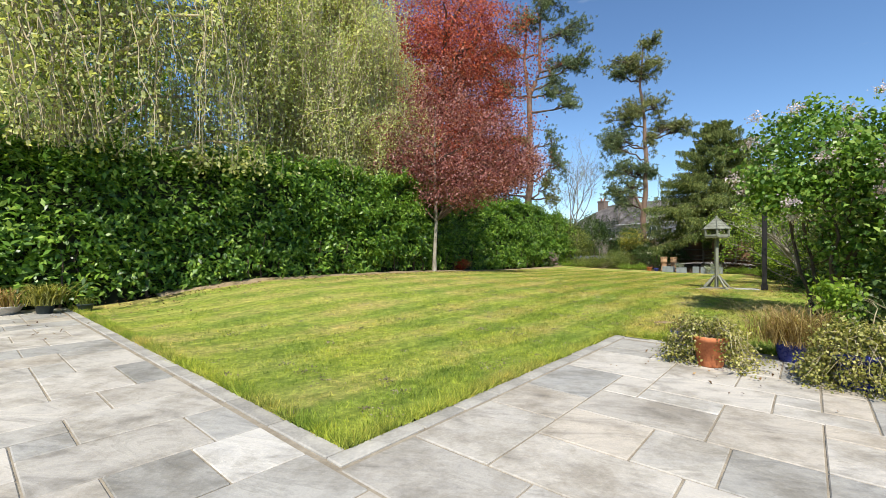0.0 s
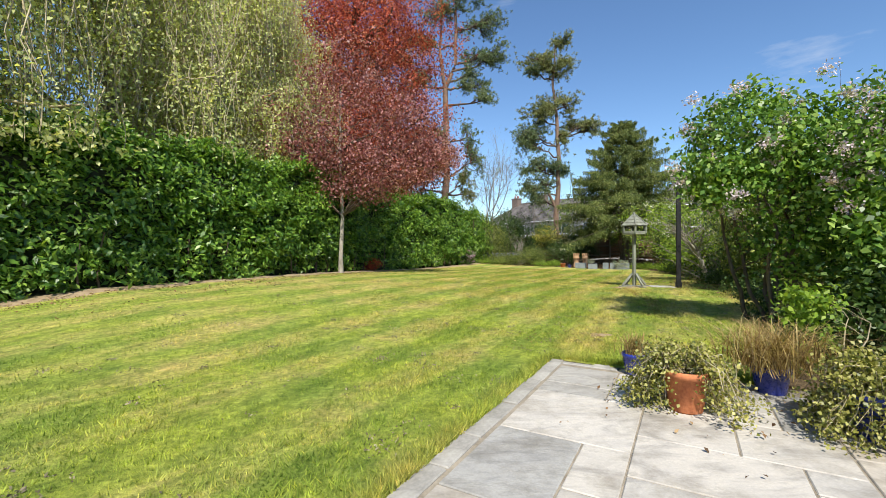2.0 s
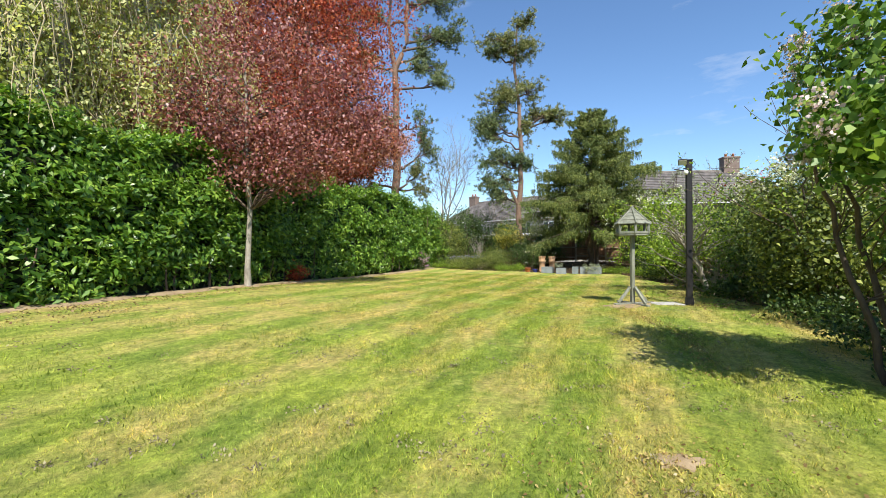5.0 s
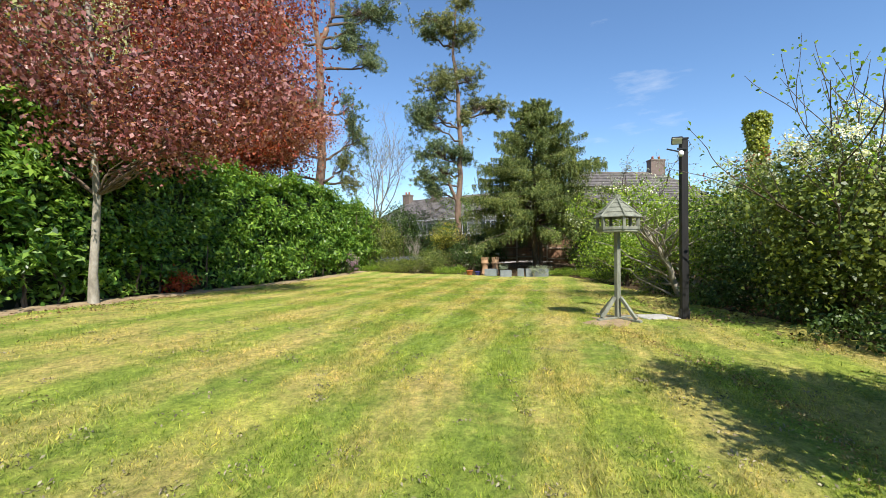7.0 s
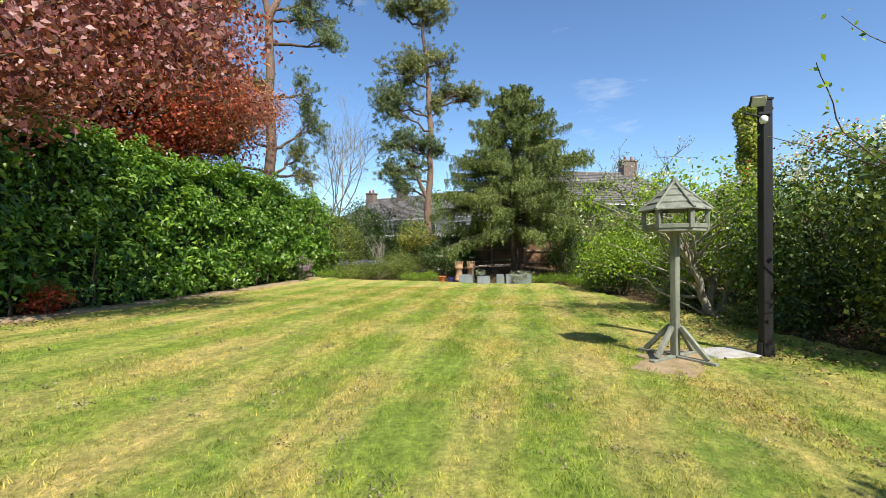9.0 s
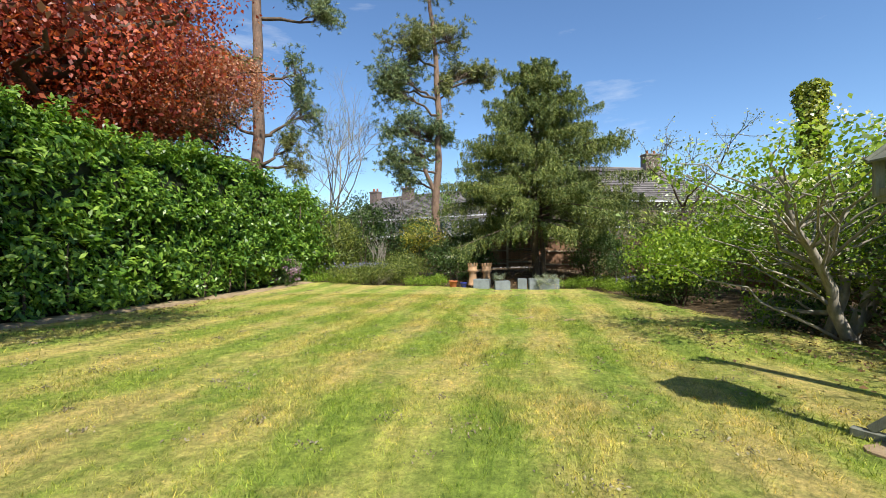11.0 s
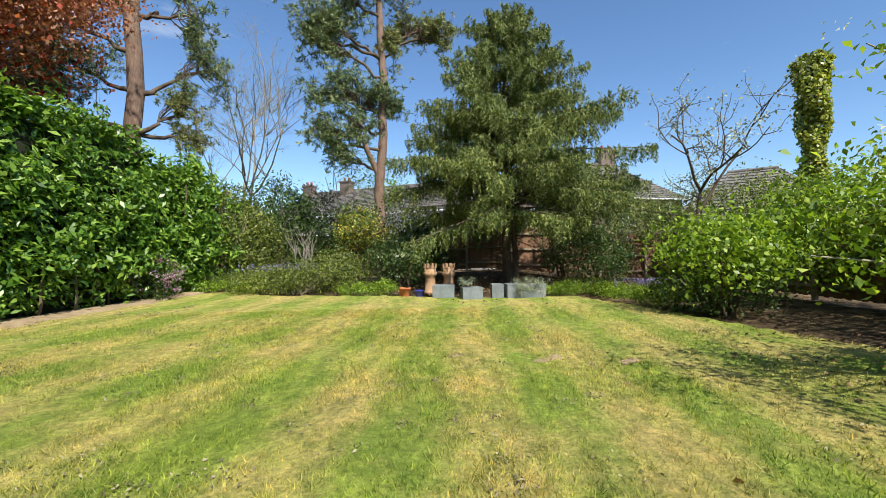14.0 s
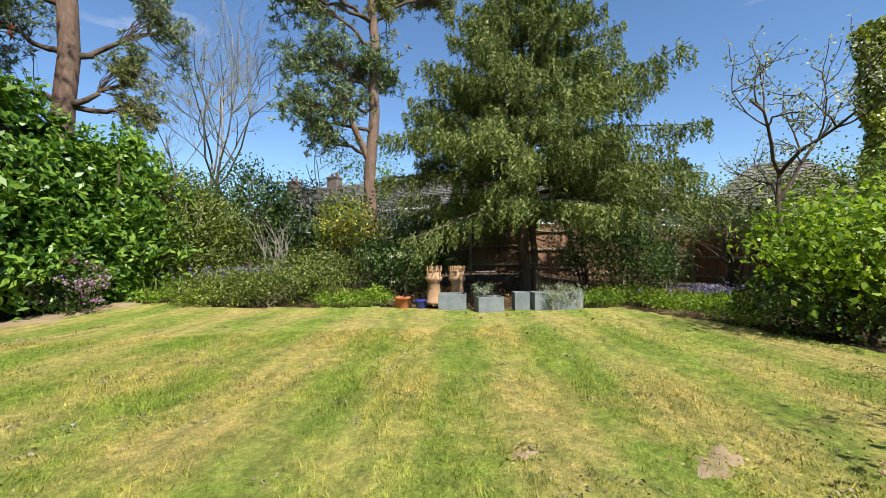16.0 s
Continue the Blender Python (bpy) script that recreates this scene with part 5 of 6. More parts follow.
broadleaf("mixed_shrub", on(14.6, 27.4), "dark evergreen shrub in the corner of the garden", 2.2, 0.04,
          [((0, 0, 1.5), (1.3, 1.0, 1.4), 1)], 260, 22, 0.09, 0.2, M_DARKLEAF, M_BARK, G, 24, 0.5, 4, category="bush")


def flower_patch(name, at, label, mat, rng, n, rx, ry, tall, leaf):
    """Upright strap leaves and flower spikes in a drift."""
    ob = thing(name, at, label, "flowers")
    p = rng.normal(0, 0.5, (n, 2)) * np.array([rx, ry])
    z = rng.uniform(0.02, 0.6, n) * tall
    v, q = leaves(rng, np.column_stack([p, z]), rng.normal(0, 1, (n, 3)), tall * 0.7, 0.09, 0.5, along=np.tile([0, 0, 1.0], (n, 1)))
    hang("leaves", mesh("leaves", v, q, leaf), ob)
    s = rng.normal(0, 0.5, (n // 4, 2)) * np.array([rx, ry])
    a = np.repeat(np.column_stack([s, rng.uniform(0.75, 1.15, n // 4) * tall]), 7, 0) + rng.normal(0, 0.022, (7 * (n // 4), 3))
    v, q = leaves(rng, a, rng.normal(0, 1, (len(a), 3)), 0.032, 0.7, 0.8)
    hang("flower_spikes", mesh("flower_spikes", v, q, mat), ob)


flower_patch("bluebells", on(13.6, 22.9), "drift of violet-blue bluebells under the shrubs", M_BLUEBELL, G, 700, 1.1, 0.7, 0.36, M_LIME)
flower_patch("bluebells", on(4.9, 28.2), "drift of violet-blue bluebells behind the mound", M_BLUEBELL, G, 1100, 1.7, 0.5, 0.5, M_OLIVE)
grass_drift = np.random.default_rng(41)
for gx, gy in ((11.9, 24.2), (12.3, 23.2), (12.0, 22.2), (12.9, 24.2), (3.1, 28.0), (3.9, 27.2), (6.3, 26.2), (11.1, 24.0), (11.7, 21.2)):
    broadleaf("ground_cover", on(gx, gy), "low bright green ground cover at the lawn edge", 0.15, 0.01,
              [((0, 0, 0.12), (0.6, 0.5, 0.18), 1)], 90, 18, 0.06, 0.08, M_LIME, M_TWIG, grass_drift, 8, 0.45, 3, category="plant", group="ground cover plants")
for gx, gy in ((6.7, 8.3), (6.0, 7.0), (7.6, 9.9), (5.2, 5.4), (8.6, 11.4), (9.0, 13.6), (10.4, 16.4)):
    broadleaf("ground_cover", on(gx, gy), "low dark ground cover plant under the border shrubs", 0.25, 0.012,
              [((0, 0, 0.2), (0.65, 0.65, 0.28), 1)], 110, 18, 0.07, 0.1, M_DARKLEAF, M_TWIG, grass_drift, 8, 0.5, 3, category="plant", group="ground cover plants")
twig_tree("dry_stems", on(5.4, 28.6), "bleached dry stems standing in the bed", np.random.default_rng(8), 1.7, 0.35, M_PALEBARK, None, 0, 0.018, 6, 0.08, 1, 0.75)


def litter(rng, name, label, centre, rx, ry, n, mat, size):
    p = rng.normal(0, 0.5, (n, 2)) * np.array([rx, ry]) + np.array(centre)
    z = land(p[:, 0], p[:, 1]) + rng.uniform(0.0, 0.03, n)
    v, q = leaves(rng, np.column_stack([p, z]), np.tile([0, 0, 1.0], (n, 1)), size, 0.6, 0.35)
    tagged(new(name, mesh(name, v, q, mat)), label, "leaf litter", kind="stuff")


litter(G, "leaf_litter", "brown fallen leaves under the spruce", (12.0, 26.8), 4.5, 3.0, 4200, M_BROWNLEAF, 0.07)
litter(G, "leaf_litter", "brown fallen leaves under the border shrubs", (9.4, 12.4), 2.6, 5.0, 3600, M_BROWNLEAF, 0.06)
for k, (hx, hy) in enumerate(((-7.2, 8.6), (-4.9, 12.6), (-3.2, 17.4), (-0.9, 22.6))):
    litter(G, "leaf_litter", "dry leaves along the foot of the hedge", (hx, hy), 1.6, 3.6, 1300, M_BROWNLEAF, 0.05)


# ---- chimney pots, planters and pots at the far bed ----
def chimney_pot(at, label, tall, rng):
    ob = thing("chimney_pot", at, label, "chimney pot", "chimney pots at the bed")
    s = tall / 0.75
    prof = [(0.155 * s, 0), (0.16 * s, 0.05 * s), (0.135 * s, 0.07 * s), (0.12 * s, 0.42 * s), (0.16 * s, 0.46 * s), (0.165 * s, 0.52 * s), (0.135 * s, 0.54 * s), (0.15 * s, 0.64 * s), (0.13 * s, 0.645 * s), (0.11 * s, 0.55 * s)]
    part("body", lathe(prof, 24), M_BUFF, ob, smooth=True)
    for i in range(8):
        a = 6.283 * i / 8
        part("crown_tooth", block((0.07 * s, 0.03 * s, 0.11 * s), (0.145 * s * math.cos(a), 0.145 * s * math.sin(a), 0.68 * s), 0.008, Matrix.Rotation(a + math.pi / 2, 4, "Z")), M_BUFF, ob)


chimney_pot(on(8.25, 25.75), "buff terracotta crown-topped chimney pot", 0.85, G)
chimney_pot(on(8.72, 25.55), "darker buff crown-topped chimney pot used as ornament", 0.85, G)


def planter(at, size, turn, label):
    ob = thing("planter_box", at, label, "planter", "grey planters at the bed", turn)
    w, d, h = size
    t = 0.03
    for sx, sy, px, py in ((w, t, 0, -d / 2 + t / 2), (w, t, 0, d / 2 - t / 2), (t, d - 2 * t, -w / 2 + t / 2, 0), (t, d - 2 * t, w / 2 - t / 2, 0)):
        part("side_panel", block((sx, sy, h), (px, py, h / 2), 0.004), M_GREYBOX, ob)
    part("soil", block((w - 2 * t - 0.004, d - 2 * t - 0.004, h - 0.05), (0, 0, (h - 0.05) / 2)), M_SOIL, ob)
    return ob


planter(on(8.25, 24.9), (0.55, 0.4, 0.32), -32, "grey painted square planter box")
planter(on(8.75, 24.35), (0.5, 0.42, 0.3), -20, "grey painted planter box turned at an angle")
planter(on(9.45, 24.25), (0.3, 0.3, 0.36), -25, "tall grey planter box")
planter(on(10.1, 23.95), (1.0, 0.35, 0.36), -20, "long grey planter trough with silvery plants")
broadleaf("sage_plant", on(10.15, 23.8, 0.05), "silvery sage spilling over the grey trough", 0.3, 0.01,
          [((0, 0, 0.3), (0.5, 0.26, 0.2), 1)], 80, 16, 0.05, 0.05, M_SILVER, M_TWIG, G, 14, 0.4, 4, category="plant")
broadleaf("sage_plant", on(8.7, 24.5, 0.27), "silver-leaved plant in a grey planter", 0.15, 0.008,
          [((0, 0, 0.16), (0.2, 0.18, 0.13), 1)], 30, 14, 0.05, 0.04, M_SILVER, M_TWIG, G, 8, 0.4, 3, category="plant")


def flower_pot(at, label, r, h, mat, category="flower pot", group="", lean=0):
    ob = thing("flower_pot", at, label, category, group)
    prof = [(r * 0.70, 0), (r * 0.74, 0.01), (r * 0.96, h * 0.82), (r * 1.06, h * 0.84), (r * 1.08, h * 0.97), (r * 1.02, h), (r * 0.93, h * 0.985), (r * 0.88, h * 0.86)]
    body = part("body", lathe(prof, 32), mat, ob, smooth=True, m=pose(0, 0, 0, lean, 0, 0))
    part("soil", lathe([(r * 0.5, h * 0.80), (r * 0.885, h * 0.865), (r * 0.4, h * 0.90)], 20), M_SOIL, ob, m=pose(0, 0, 0, lean, 0, 0))
    return ob


flower_pot(on(7.35, 25.35), "small orange terracotta flower pot", 0.15, 0.24, M_TERRA)
flower_pot(on(7.68, 25.2), "small dark blue glazed pot", 0.12, 0.18, M_BLUE)


# ---- pots on the patio ----
def grass_tuft(at, label, rng, n, spread, tall, mat, width=0.025):
    """Arching blades from one crown."""
    ob = thing("ornamental_grass", at, label, "plant")
    a = rng.uniform(0, 6.283, n)
    out = rng.uniform(0.15, 1, n) * spread
    h = tall * rng.uniform(0.45, 1.1, n)
    f = np.array([0, 0.35, 0.7, 1.0])
    w = np.array([1, 0.9, 0.6, 0.08]) * width * tall
    d = np.column_stack([np.cos(a), np.sin(a)])
    s = np.column_stack([-d[:, 1], d[:, 0]])
    pts = np.zeros((n, 4, 2, 3))
    foot = rng.normal(0, 0.22 * spread, (n, 2))
    for k in range(4):
        c = foot + d * (out * f[k] ** 1.6)[:, None]
        z = h * (1.5 * f[k] - 0.75 * f[k] ** 2.2)
        for j, sg in enumerate((-1, 1)):
            pts[:, k, j, :2] = c + s * sg * w[k] * 0.5
            pts[:, k, j, 2] = z
    base = np.arange(n)[:, None] * 8
    quads = np.concatenate([base + np.array([2 * k, 2 * k + 1, 2 * k + 3, 2 * k + 2]) for k in range(3)])
    hang("blades", mesh("blades", pts.reshape(-1, 3), quads, mat), ob)
    return ob


def trailing(at, label, rng, strands, reach, drop, mat, leaf=0.05, rise=0.18, bare=False):
    """Trailing stems that rise from a pot and tumble to the ground, set with leaves."""
    ob = thing("ivy_plant", at, label, "plant")
    stems, lp = [], []
    for _ in range(strands):
        a = rng.uniform(-1.43, 3.4) if bare else rng.uniform(0, 6.283)
        L = reach * rng.uniform(0.35, 1.1)
        s = np.linspace(0, 1, 8)
        z = rise * rng.uniform(0.3, 1.3) * np.sin(np.pi * np.minimum(s * 1.3, 1)) - drop * s ** 2.2 * rng.uniform(0.5, 1.0)
        pts = np.column_stack([math.cos(a) * (0.05 + L * s ** 0.8), math.sin(a) * (0.05 + L * s ** 0.8), np.maximum(z, -drop + 0.02)]) + rng.normal(0, 0.025, (8, 3))
        stems.append((pts, np.linspace(0.005, 0.002, 8)))
        i = rng.integers(1, 8, 64)
        lp.append(pts[i] + rng.normal(0, 0.035, (64, 3)))
    v, q = tubes(stems, 3)
    hang("stem_growth", mesh("stem_growth", v, q, M_TWIG), ob)
    p = np.concatenate(lp)
    p[:, 2] = np.maximum(p[:, 2], -drop + 0.01)
    v, q = leaves(rng, p, np.tile([0, -0.5, 0.8], (len(p), 1)), leaf, 0.8, 0.7)
    hang("leaves", mesh("leaves", v, q, mat), ob)


flower_pot((2.31, 4.57, 0.0), "cobalt blue glazed pot with dry grass on the patio", 0.115, 0.21, M_BLUE)
grass_tuft((2.31, 4.57, 0.185), "dry straw-coloured grass in the blue pot", G, 130, 0.24, 0.30, M_DRY)
flower_pot((2.29, 3.63, 0.0), "weathered orange terracotta pot on the patio", 0.16, 0.32, M_TERRA)
trailing((2.29, 3.63, 0.31), "variegated ivy trailing over the terracotta pot", G, 105, 0.42, 0.30, M_IVY, 0.027, 0.15, True)
flower_pot((2.62, 4.38, 0.0), "small brown terracotta pot behind the ivy", 0.12, 0.22, M_TERRA)
flower_pot((3.25, 4.02, 0.0), "dark blue pot half hidden by brown grass", 0.15, 0.24, M_BLUE)
grass_tuft((3.25, 4.02, 0.21), "arching clump of brown sedge in a pot", G, 760, 0.74, 0.50, M_DRY, 0.014)
flower_pot((3.30, 3.10, 0.0), "dark glazed pot smothered by ivy", 0.20, 0.32, M_BLUE)
trailing((3.30, 3.10, 0.32), "large tumbling mass of variegated ivy", G, 170, 0.40, 0.32, M_IVY, 0.029, 0.17)
trailing((3.85, 3.55, 0.10), "spreading yellow-green ivy beside the pots", G, 60, 0.30, 0.08, M_IVY, 0.029, 0.16)
grass_tuft((4.6, 3.6, 0.0), "strappy dry iris leaves beside the patio", G, 90, 0.5, 0.45, M_DRY, 0.05)
flower_pot((-8.55, 5.0, 0.0), "small green plastic pot by the hedge", 0.15, 0.2, M_DARKPOT)
grass_tuft((-8.55, 5.0, 0.17), "yellow-green strappy plant in a pot", G, 260, 0.62, 0.5, M_IVY, 0.04)
flower_pot((-9.2, 4.75, 0.0), "shallow grey stone bowl on the patio", 0.3, 0.16, M_CONC)
grass_tuft((-9.2, 4.75, 0.13), "dry plant stalks in the stone bowl", G, 130, 0.55, 0.5, M_DRY, 0.04)
flower_pot((-8.05, 5.35, 0.0), "dark pot of small green plants", 0.13, 0.16, M_DARKPOT)
grass_tuft((-8.05, 5.35, 0.14), "low green potted plant by the patio edge", G, 90, 0.25, 0.2, M_OLIVE, 0.08)
litter(G, "leaf_litter", "dead leaves scattered on the patio by the pots", (2.7, 3.6), 1.3, 1.0, 90, M_BROWNLEAF, 0.035)


litter(G, "leaf_litter", "dry straw patch where the turf meets the paving", (2.5, 6.2), 1.5, 0.8, 700, M_DRY, 0.03)


def stone_trough(at, turn):
    ob = thing("stone_trough", at, "pale stone trough with bare soil beside the pots", "planter", turn=turn)
    w, d, h, t = 0.75, 0.36, 0.22, 0.05
    for sx, sy, px, py in ((w, t, 0, -d / 2 + t / 2), (w, t, 0, d / 2 - t / 2), (t, d - 2 * t, -w / 2 + t / 2, 0), (t, d - 2 * t, w / 2 - t / 2, 0)):
        part("side_panel", block((sx, sy, h), (px, py, h / 2), 0.012), M_CONC, ob)
    part("soil", block((w - 2 * t - 0.004, d - 2 * t - 0.004, h - 0.04), (0, 0, (h - 0.04) / 2)), M_SOIL, ob)


stone_trough((4.35, 3.75, 0.0), -29.5)


# ---- the bird table ----
def bird_table(at, turn):
    ob = thing("bird_table", at, "weathered green wooden bird table with hexagonal roof", "bird table", turn=turn)
    part("pole", block((0.085, 0.085, 1.52), (0, 0, 0.80), 0.012), M_GREYWOOD, ob)
    for k in range(4):
        m = pose(0, 0, 0, 0, 0, 90 * k)
        part("foot", block((0.44, 0.07, 0.06), (0.26, 0, 0.03), 0.006), M_GREYWOOD, ob, m=m)
        part("brace", block((0.46, 0.05, 0.055), (0.225, 0, 0.235), 0.006, Matrix.Rotation(radians(47), 4, "Y")), M_GREYWOOD, ob, m=m)
    def hexa(r, z0, z1, r1=None):
        return lathe([(r, z0), (r1 or r, z1)], 6)
    part("tray", hexa(0.345, 1.55, 1.585), M_GREYWOOD, ob)
    rr, top, low = 0.375, 2.14, 1.80
    for k in range(6):
        a0, a1 = math.pi / 3 * k, math.pi / 3 * (k + 1)
        x, y = 0.335 * math.cos(a0), 0.335 * math.sin(a0)
        part("corner_post", block((0.05, 0.05, 0.24), (x, y, 1.70), 0.005, Matrix.Rotation(a0, 4, "Z")), M_GREYWOOD, ob)
        mid = (a0 + a1) / 2
        part("side_rail", block((0.02, 0.31, 0.05), (0.30 * math.cos(mid), 0.30 * math.sin(mid), 1.61), 0.003, Matrix.Rotation(mid, 4, "Z")), M_GREYWOOD, ob)
        # four lapped boards make each face of the roof
        for j in range(4):
            f0, f1 = j / 4, min(1, (j + 1.12) / 4)
            r0, z0, r1, z1 = rr * (1 - f0) + 0.02, low + (top - low) * f0 + 0.012, rr * (1 - f1) + 0.008, low + (top - low) * f1
            bm = bmesh.new()
            c = [(r0 * math.cos(a0), r0 * math.sin(a0), z0), (r0 * math.cos(a1), r0 * math.sin(a1), z0), (r1 * math.cos(a1), r1 * math.sin(a1), z1), (r1 * math.cos(a0), r1 * math.sin(a0), z1)]
            lo = [bm.verts.new((p[0], p[1], p[2] - 0.014)) for p in c]
            hi = [bm.verts.new(p) for p in c]
            bm.faces.new(lo[::-1])
            bm.faces.new(hi)
            for i in range(4):
                bm.faces.new((lo[i], lo[(i + 1) % 4], hi[(i + 1) % 4], hi[i]))
            bmesh.ops.recalc_face_normals(bm, faces=bm.faces)
            part("roof_board", bm, M_GREYWOOD, ob)
        v, q = tubes([(np.array([(rr * 1.04 * math.cos(a0), rr * 1.04 * math.sin(a0), low + 0.012), (0.02 * math.cos(a0), 0.02 * math.sin(a0), top + 0.01)]), np.array([0.018, 0.016]))], 6)
        hang("hip_batten", mesh("hip_batten", v, q, M_GREYWOOD), ob)
    part("finial", lathe([(0.05, top - 0.02), (0.04, top + 0.03), (0.015, top + 0.07)], 6), M_GREYWOOD, ob)


bird_table(on(5.94, 12.75), 12)
bm = lathe([(0.62, -0.05), (0.58, 0.016), (0.42, 0.03)], 40)
for v in bm.verts:
    a = math.atan2(v.co.y, v.co.x)
    s = 1 + 0.24 * math.sin(2 * a + 1) + 0.14 * math.sin(5 * a) + 0.07 * math.sin(11 * a + 2)
    v.co.x, v.co.y = v.co.x * s, v.co.y * s * 0.8
earth = bpy.data.meshes.new("bare_earth")
bm.to_mesh(earth)
bm.free()
earth.materials.append(rough_material("dry_pinkish_earth", (0.20, 0.14, 0.075), (0.42, 0.315, 0.19), 5, 60, 0.95))
ob = tagged(new("bare_earth", earth), "patch of bare dry earth under the bird table", "earth", kind="structure")
ob.matrix_world = pose(*on(5.83, 12.65), 0, 0, 20)


def bare_spot(x, y, r, seed):
    """A ragged bare spot worn into the turf."""
    rng = np.random.default_rng(seed)
    bm = lathe([(r, -0.02), (r * 0.92, 0.016), (r * 0.5, 0.024)], 36)
    ph = rng.uniform(0, 6, 3)
    for v in bm.verts:
        a = math.atan2(v.co.y, v.co.x)
        s = 1 + 0.3 * math.sin(2 * a + ph[0]) + 0.2 * math.sin(5 * a + ph[1]) + 0.12 * math.sin(9 * a + ph[2])
        v.co.x, v.co.y = v.co.x * s, v.co.y * s * 0.6
    me = bpy.data.meshes.new("bare_spot")
    bm.to_mesh(me)
    bm.free()
    me.materials.append(earth.materials[0])
    ob = tagged(new("bare_spot", me), "bare scuffed earth spot in the lawn", "earth", kind="structure")
    ob.matrix_world = pose(*on(x, y), 0, 0, 20)
    litter(rng, "leaf_litter", "straw bits round a bare spot in the lawn", (x, y), r * 1.6, r * 1.3, 90, M_DRY, 0.03)


for k, (bx, by, br) in enumerate(((6.45, 18.75, 0.2), (7.15, 18.25, 0.14), (2.6, 6.3, 0.16), (5.6, 19.3, 0.1))):
    bare_spot(bx, by, br, 60 + k)


def earth_strip():
    """Ragged dry earth between hedge and turf."""
    f = np.linspace(0.24, 0.99, 90)
    q, side = along_hedge(f)
    inner, outer = q - side * 0.5, q + side * (0.55 + 0.14 * np.sin(f * 90) + 0.1 * np.sin(f * 211))[:, None]
    rows = []
    for k, s in enumerate((0.0, 0.35, 0.7, 1.0)):
        p = inner + (outer - inner) * s
        rows.append(np.column_stack([p, land(p[:, 0], p[:, 1]) + (0.02, 0.05, 0.042, -0.02)[k] + 0.01 * np.sin(f * 140 + k)]))
    v = np.stack(rows, 1).reshape(-1, 3)
    i, j = np.meshgrid(np.arange(89), np.arange(3), indexing="ij")
    k = i * 4 + j
    return v, np.stack([k, k + 4, k + 5, k + 1], -1).reshape(-1, 4)


v, q = earth_strip()
tagged(new("earth_strip", mesh("earth_strip", v, q, earth.materials[0], True)), "strip of bare dry earth along the hedge foot", "earth", kind="structure")


# ---- the black post with its floodlight ----
def lamp_post(at):
    ob = thing("lamp_post", at, "black stained timber post with a floodlight", "lamp post", turn=-22)
    part("post", block((0.115, 0.115, 3.18), (0, 0, 1.56), 0.008), M_BLACKWOOD, ob)
    part("post_cap", block((0.135, 0.135, 0.03), (0, 0, 3.165), 0.006), M_BLACKWOOD, ob)
    lamp = part("floodlight", block((0.175, 0.05, 0.135), (0, 0, 0), 0.012), M_METAL, ob, "black metal floodlight head", m=pose(-0.14, -0.09, 3.12, 34, 0, -14))
    part("glass", block((0.15, 0.008, 0.11), (0, -0.0275, 0), 0.002), M_LENS, lamp)
    for k in range(5):
        part("cooling_fin", block((0.007, 0.03, 0.105), (-0.062 + 0.031 * k, 0.037, 0), 0.001), M_METAL, lamp)
    part("bracket", block((0.16, 0.02, 0.03), (-0.05, -0.075, 2.98), 0.004), M_METAL, ob)
    part("arm", block((0.20, 0.03, 0.02), (-0.21, -0.09, 2.955), 0.004, Matrix.Rotation(radians(14), 4, "Y")), M_METAL, ob, "black panel arm")
    part("sensor", lathe([(0.03, -0.05), (0.045, -0.02), (0.045, 0.02), (0.02, 0.045)], 14), M_SENSOR, ob, "white motion detector", True, pose(-0.075, -0.09, 2.90))
    v, q = tubes([(np.array([(0.05, 0.06, 3.12), (0.12, 0.08, 3.16), (0.15, 0.07, 3.08), (0.06, 0.07, 2.98), (0.06, 0.065, 0.1)]), np.full(5, 0.006))], 6)
    hang("cable", mesh("cable", v, q, M_METAL), ob)
    for s in (-1, 1):
        part("ground_bracket", block((0.02, 0.09, 0.18), (s * 0.07, 0, 0.09), 0.003), M_METAL, ob)


lamp_post(on(7.07, 12.45))
bm = block((0.62, 0.5, 0.05), (0, 0, 0.008), 0.012)
pad = bpy.data.meshes.new("concrete_pad")
bm.to_mesh(pad)
bm.free()
pad.materials.append(M_CONC)
ob = tagged(new("concrete_pad", pad), "pale concrete pad beside the black post", "slab", kind="structure")
ob.matrix_world = pose(*on(6.72, 12.72), 0, 0, -10)
litter(G, "leaf_litter", "dead leaves by the foot of the post", (7.3, 12.2), 0.9, 0.6, 160, M_BROWNLEAF, 0.05)

def worn_edge(rng):
    """Dry bits along the old bed edge that crosses the turf."""
    line = np.array([(3.9, 7.7), (4.5, 8.6), (4.95, 9.6), (5.1, 11.0), (5.4, 12.2)])
    f = rng.uniform(0, 3.999, 1500)
    i = f.astype(int)
    p = line[i] + (line[i + 1] - line[i]) * (f - i)[:, None] + rng.normal(0, 0.10, (1500, 2))
    return leaves(rng, np.column_stack([p, land(p[:, 0], p[:, 1]) + rng.uniform(0.01, 0.035, 1500)]), np.tile([0, 0, 1.0], (1500, 1)), 0.03, 0.4, 0.5)


v, q = worn_edge(G)
tagged(new("lawn_debris", mesh("lawn_debris", v, q, M_DRY)), "dry worn edge running across the turf", "debris", kind="stuff")

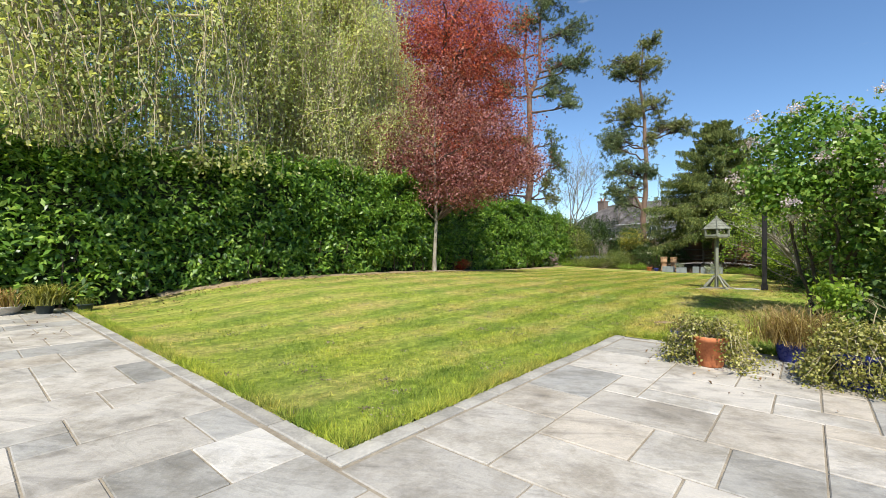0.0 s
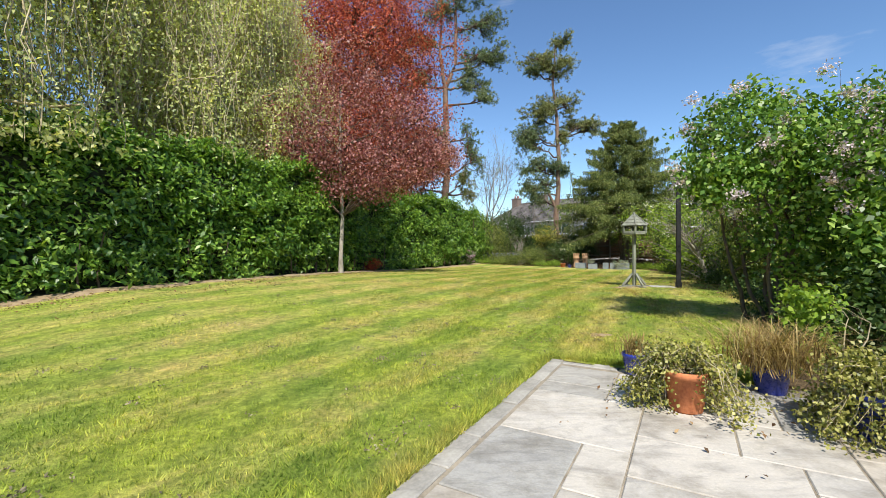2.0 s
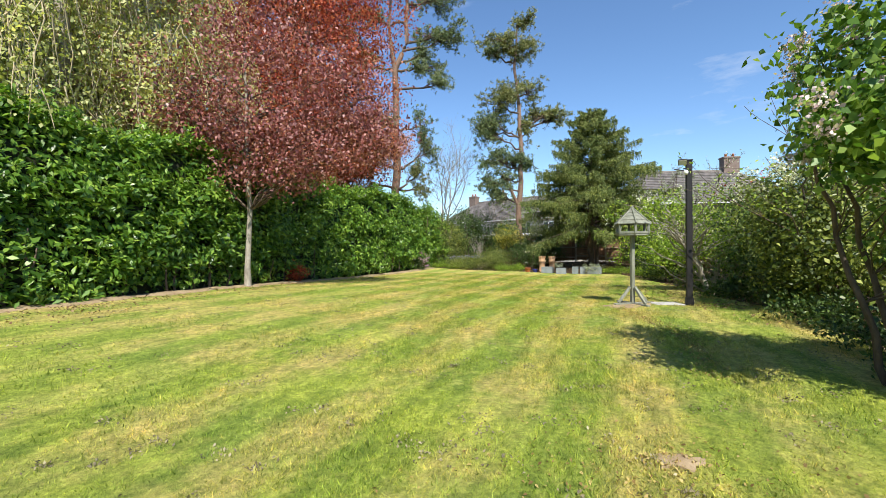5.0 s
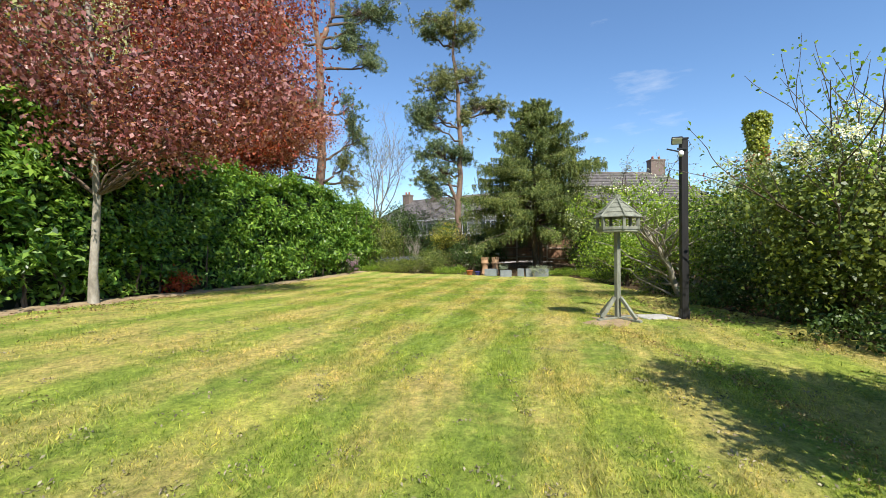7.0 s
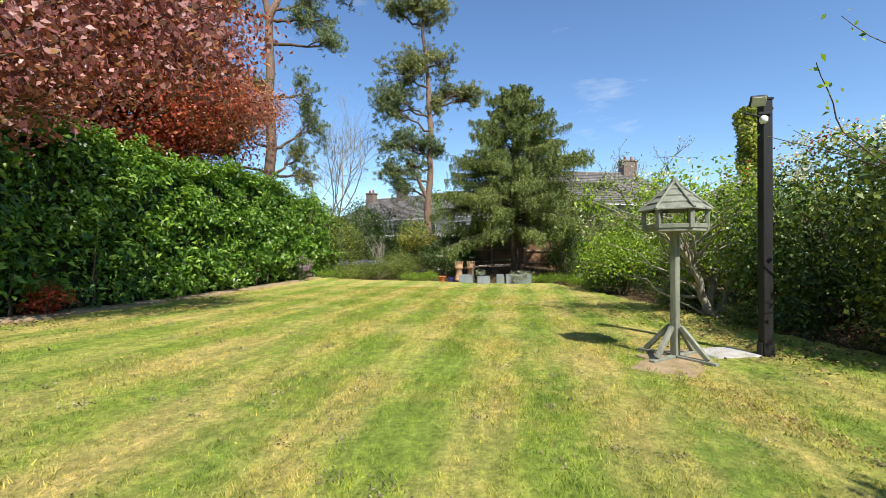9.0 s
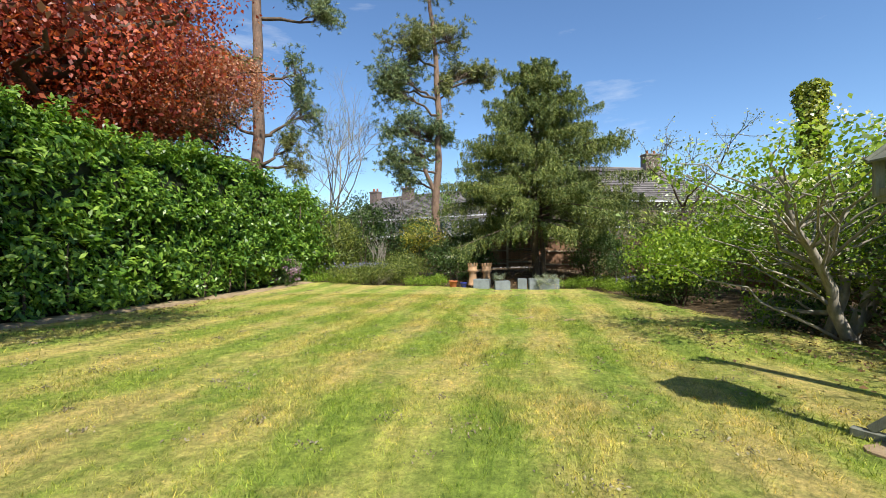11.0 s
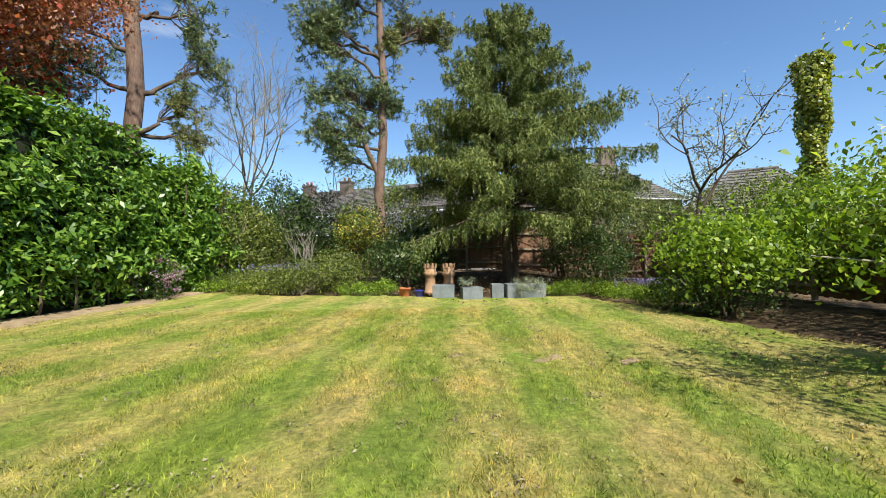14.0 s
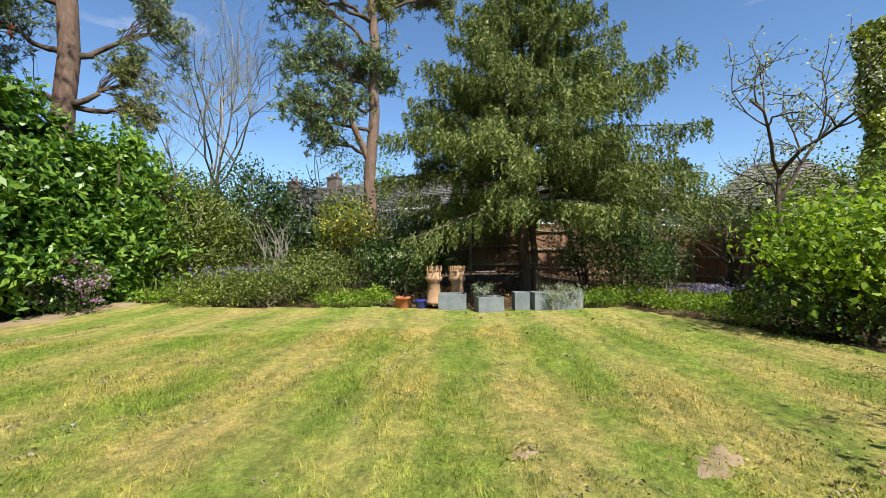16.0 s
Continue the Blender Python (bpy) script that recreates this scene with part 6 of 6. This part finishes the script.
# ---- distant trees ----
def far_trees(rng):
    """A far line of trees behind the houses."""
    c = []
    for a in np.linspace(-0.9, 1.35, 46):
        d = rng.uniform(85, 115)
        c.append(((d * math.sin(a), d * math.cos(a), rng.uniform(1.5, 3.5)), (5, 5, rng.uniform(3.0, 5.5)), 1))
    p, o = clumps(rng, c, 3800)
    p, f = puffs(rng, p, o, 6, 0.9)
    v, q = leaves(rng, p, f, 0.9, 0.7)
    tagged(new("far_woods", mesh("far_woods", v, q, M_OLIVE)), "distant green trees behind the houses", "woods", kind="stuff")


far_trees(G)


# ---- paving slabs ----
def slab_mesh(w, d, name="slab"):
    bm = block((w, d, 0.04), (0, 0, -0.018), 0.006)
    me = bpy.data.meshes.new(name)
    bm.to_mesh(me)
    bm.free()
    me.materials.append(M_SLAB)
    return me


SLABS = {}


def lay(rng, a0, b0, na, nb, near, first=()):
    """Random-coursed paving of a few slab sizes on a small module; the slabs of first are laid before the rest."""
    cell, gap = 0.291, 0.012
    used = np.zeros((na, nb), bool)
    sizes = ((3, 2), (2, 3), (3, 2), (2, 3), (2, 2), (2, 2), (2, 1), (1, 2))
    far_v, far_q = [], []

    def place(i, j, h, w):
        used[int(i):math.ceil(i + h), int(j):math.ceil(j + w)] = True
        a, b = a0 + (i + h / 2) * cell, b0 + (j + w / 2) * cell
        x, y = yard(a, b)
        if near(a, b):
            key = (h, w)
            if key not in SLABS:
                SLABS[key] = slab_mesh(w * cell - gap, h * cell - gap)
            hang("slab", SLABS[key], patio, m=pose(x, y, rng.normal(0, 0.0015), rng.normal(0, 0.12), rng.normal(0, 0.12), -29.5 + rng.normal(0, 0.15)))
        else:
            c, s = (w * cell - gap) / 2, (h * cell - gap) / 2
            m = len(far_v)
            for sb, sa in ((-c, -s), (c, -s), (c, s), (-c, s)):
                far_v.append((*yard(a + sa, b + sb), 0.0))
            far_q.append((m, m + 1, m + 2, m + 3))

    for piece in first:
        place(*piece)
    for i in range(na):
        for j in range(nb):
            if used[i, j]:
                continue
            for k in list(rng.permutation(len(sizes))) + [-1]:
                h, w = sizes[k] if k >= 0 else (1, 1)
                if i + h <= na and j + w <= nb and not used[i:i + h, j:j + w].any():
                    break
            place(i, j, h, w)
    if far_q:
        ob = hang("paving_beyond", mesh("paving_beyond", far_v, np.array(far_q), M_SLAB), patio)
        tagged(ob, kind="stuff")


EDGE = 0.15
ARM = ((0, 0, 2, 3), (2, 0, 3, 2), (5, 0, 2, 2), (7, 0, 3, 2), (2, 2, 2, 3), (4, 2, 2, 2), (6, 2, 2, 3), (8, 2, 2, 1), (8, 3, 1, 2), (4, 4, 2, 1.5), (4, 5.5, 2, 1.5),
       (6, 5, 3, 2), (9, 3, 2, 3), (11, 3, 2, 2), (11, 5, 2, 2), (9, 6, 1, 2), (10, 6, 1, 1), (10, 0, 3, 3), (13, 0, 1, 2), (14, 0, 2, 2), (13, 2, 3, 2), (2, 5, 2, 3))
WEST = ((18.5, 30, 1.5, 2), (17, 30, 1.5, 2), (19, 28, 1, 2), (16, 28, 3, 2), (17, 26, 3, 2), (18, 24, 2, 2), (15, 24, 3, 2), (19, 21, 1, 3), (17, 21, 2, 3), (18, 18, 2, 3), (17, 32, 3, 2), (17, 34, 3, 2))
lay(G, -0.17, EDGE + 0.02, 16, 11, lambda a, b: True, ARM)
lay(G, -0.17, EDGE + 0.02 + 11 * 0.291, 7, 13, lambda a, b: b < 5.4)
lay(G, -0.18 - 20 * 0.291, -0.14 - 32 * 0.291, 20, 57, lambda a, b: a > -2.6 and b > -8.6 and b < 5.0, WEST)


def edging(rng, a0, b0, a1, b1, across):
    L = math.hypot(a1 - a0, b1 - b0)
    s = 0.0
    along_a = abs(a1 - a0) > abs(b1 - b0)
    pieces = {}
    while s < L - 0.05:
        w = min(rng.choice([0.45, 0.58, 0.7]), L - s)
        key = round(w, 2)
        if key not in pieces:
            me = bpy.data.meshes.new("edging_stone")
            bm = block((EDGE - 0.012, key - 0.012, 0.06), (0, 0, -0.022), 0.008)
            bm.to_mesh(me)
            bm.free()
            me.materials.append(M_EDGE)
            pieces[key] = me
        f = (s + w / 2) / L
        a, b = a0 + (a1 - a0) * f, b0 + (b1 - b0) * f
        x, y = yard(a + (0 if along_a else across), b + (across if along_a else 0))
        hang("edging_stone", pieces[key], patio, m=pose(x, y, rng.normal(-0.002, 0.002), rng.normal(0, 0.4), rng.normal(0, 0.4), -29.5 + rng.normal(0, 0.5) + (0 if along_a else 90)))
        s += w


edging(G, -EDGE, 0, TIP_A, 0, EDGE / 2)
edging(G, 0, 0, 0, -9.3, -EDGE / 2)
edging(G, TIP_A - EDGE / 2, EDGE, TIP_A - EDGE / 2, 1.95, 0.0)
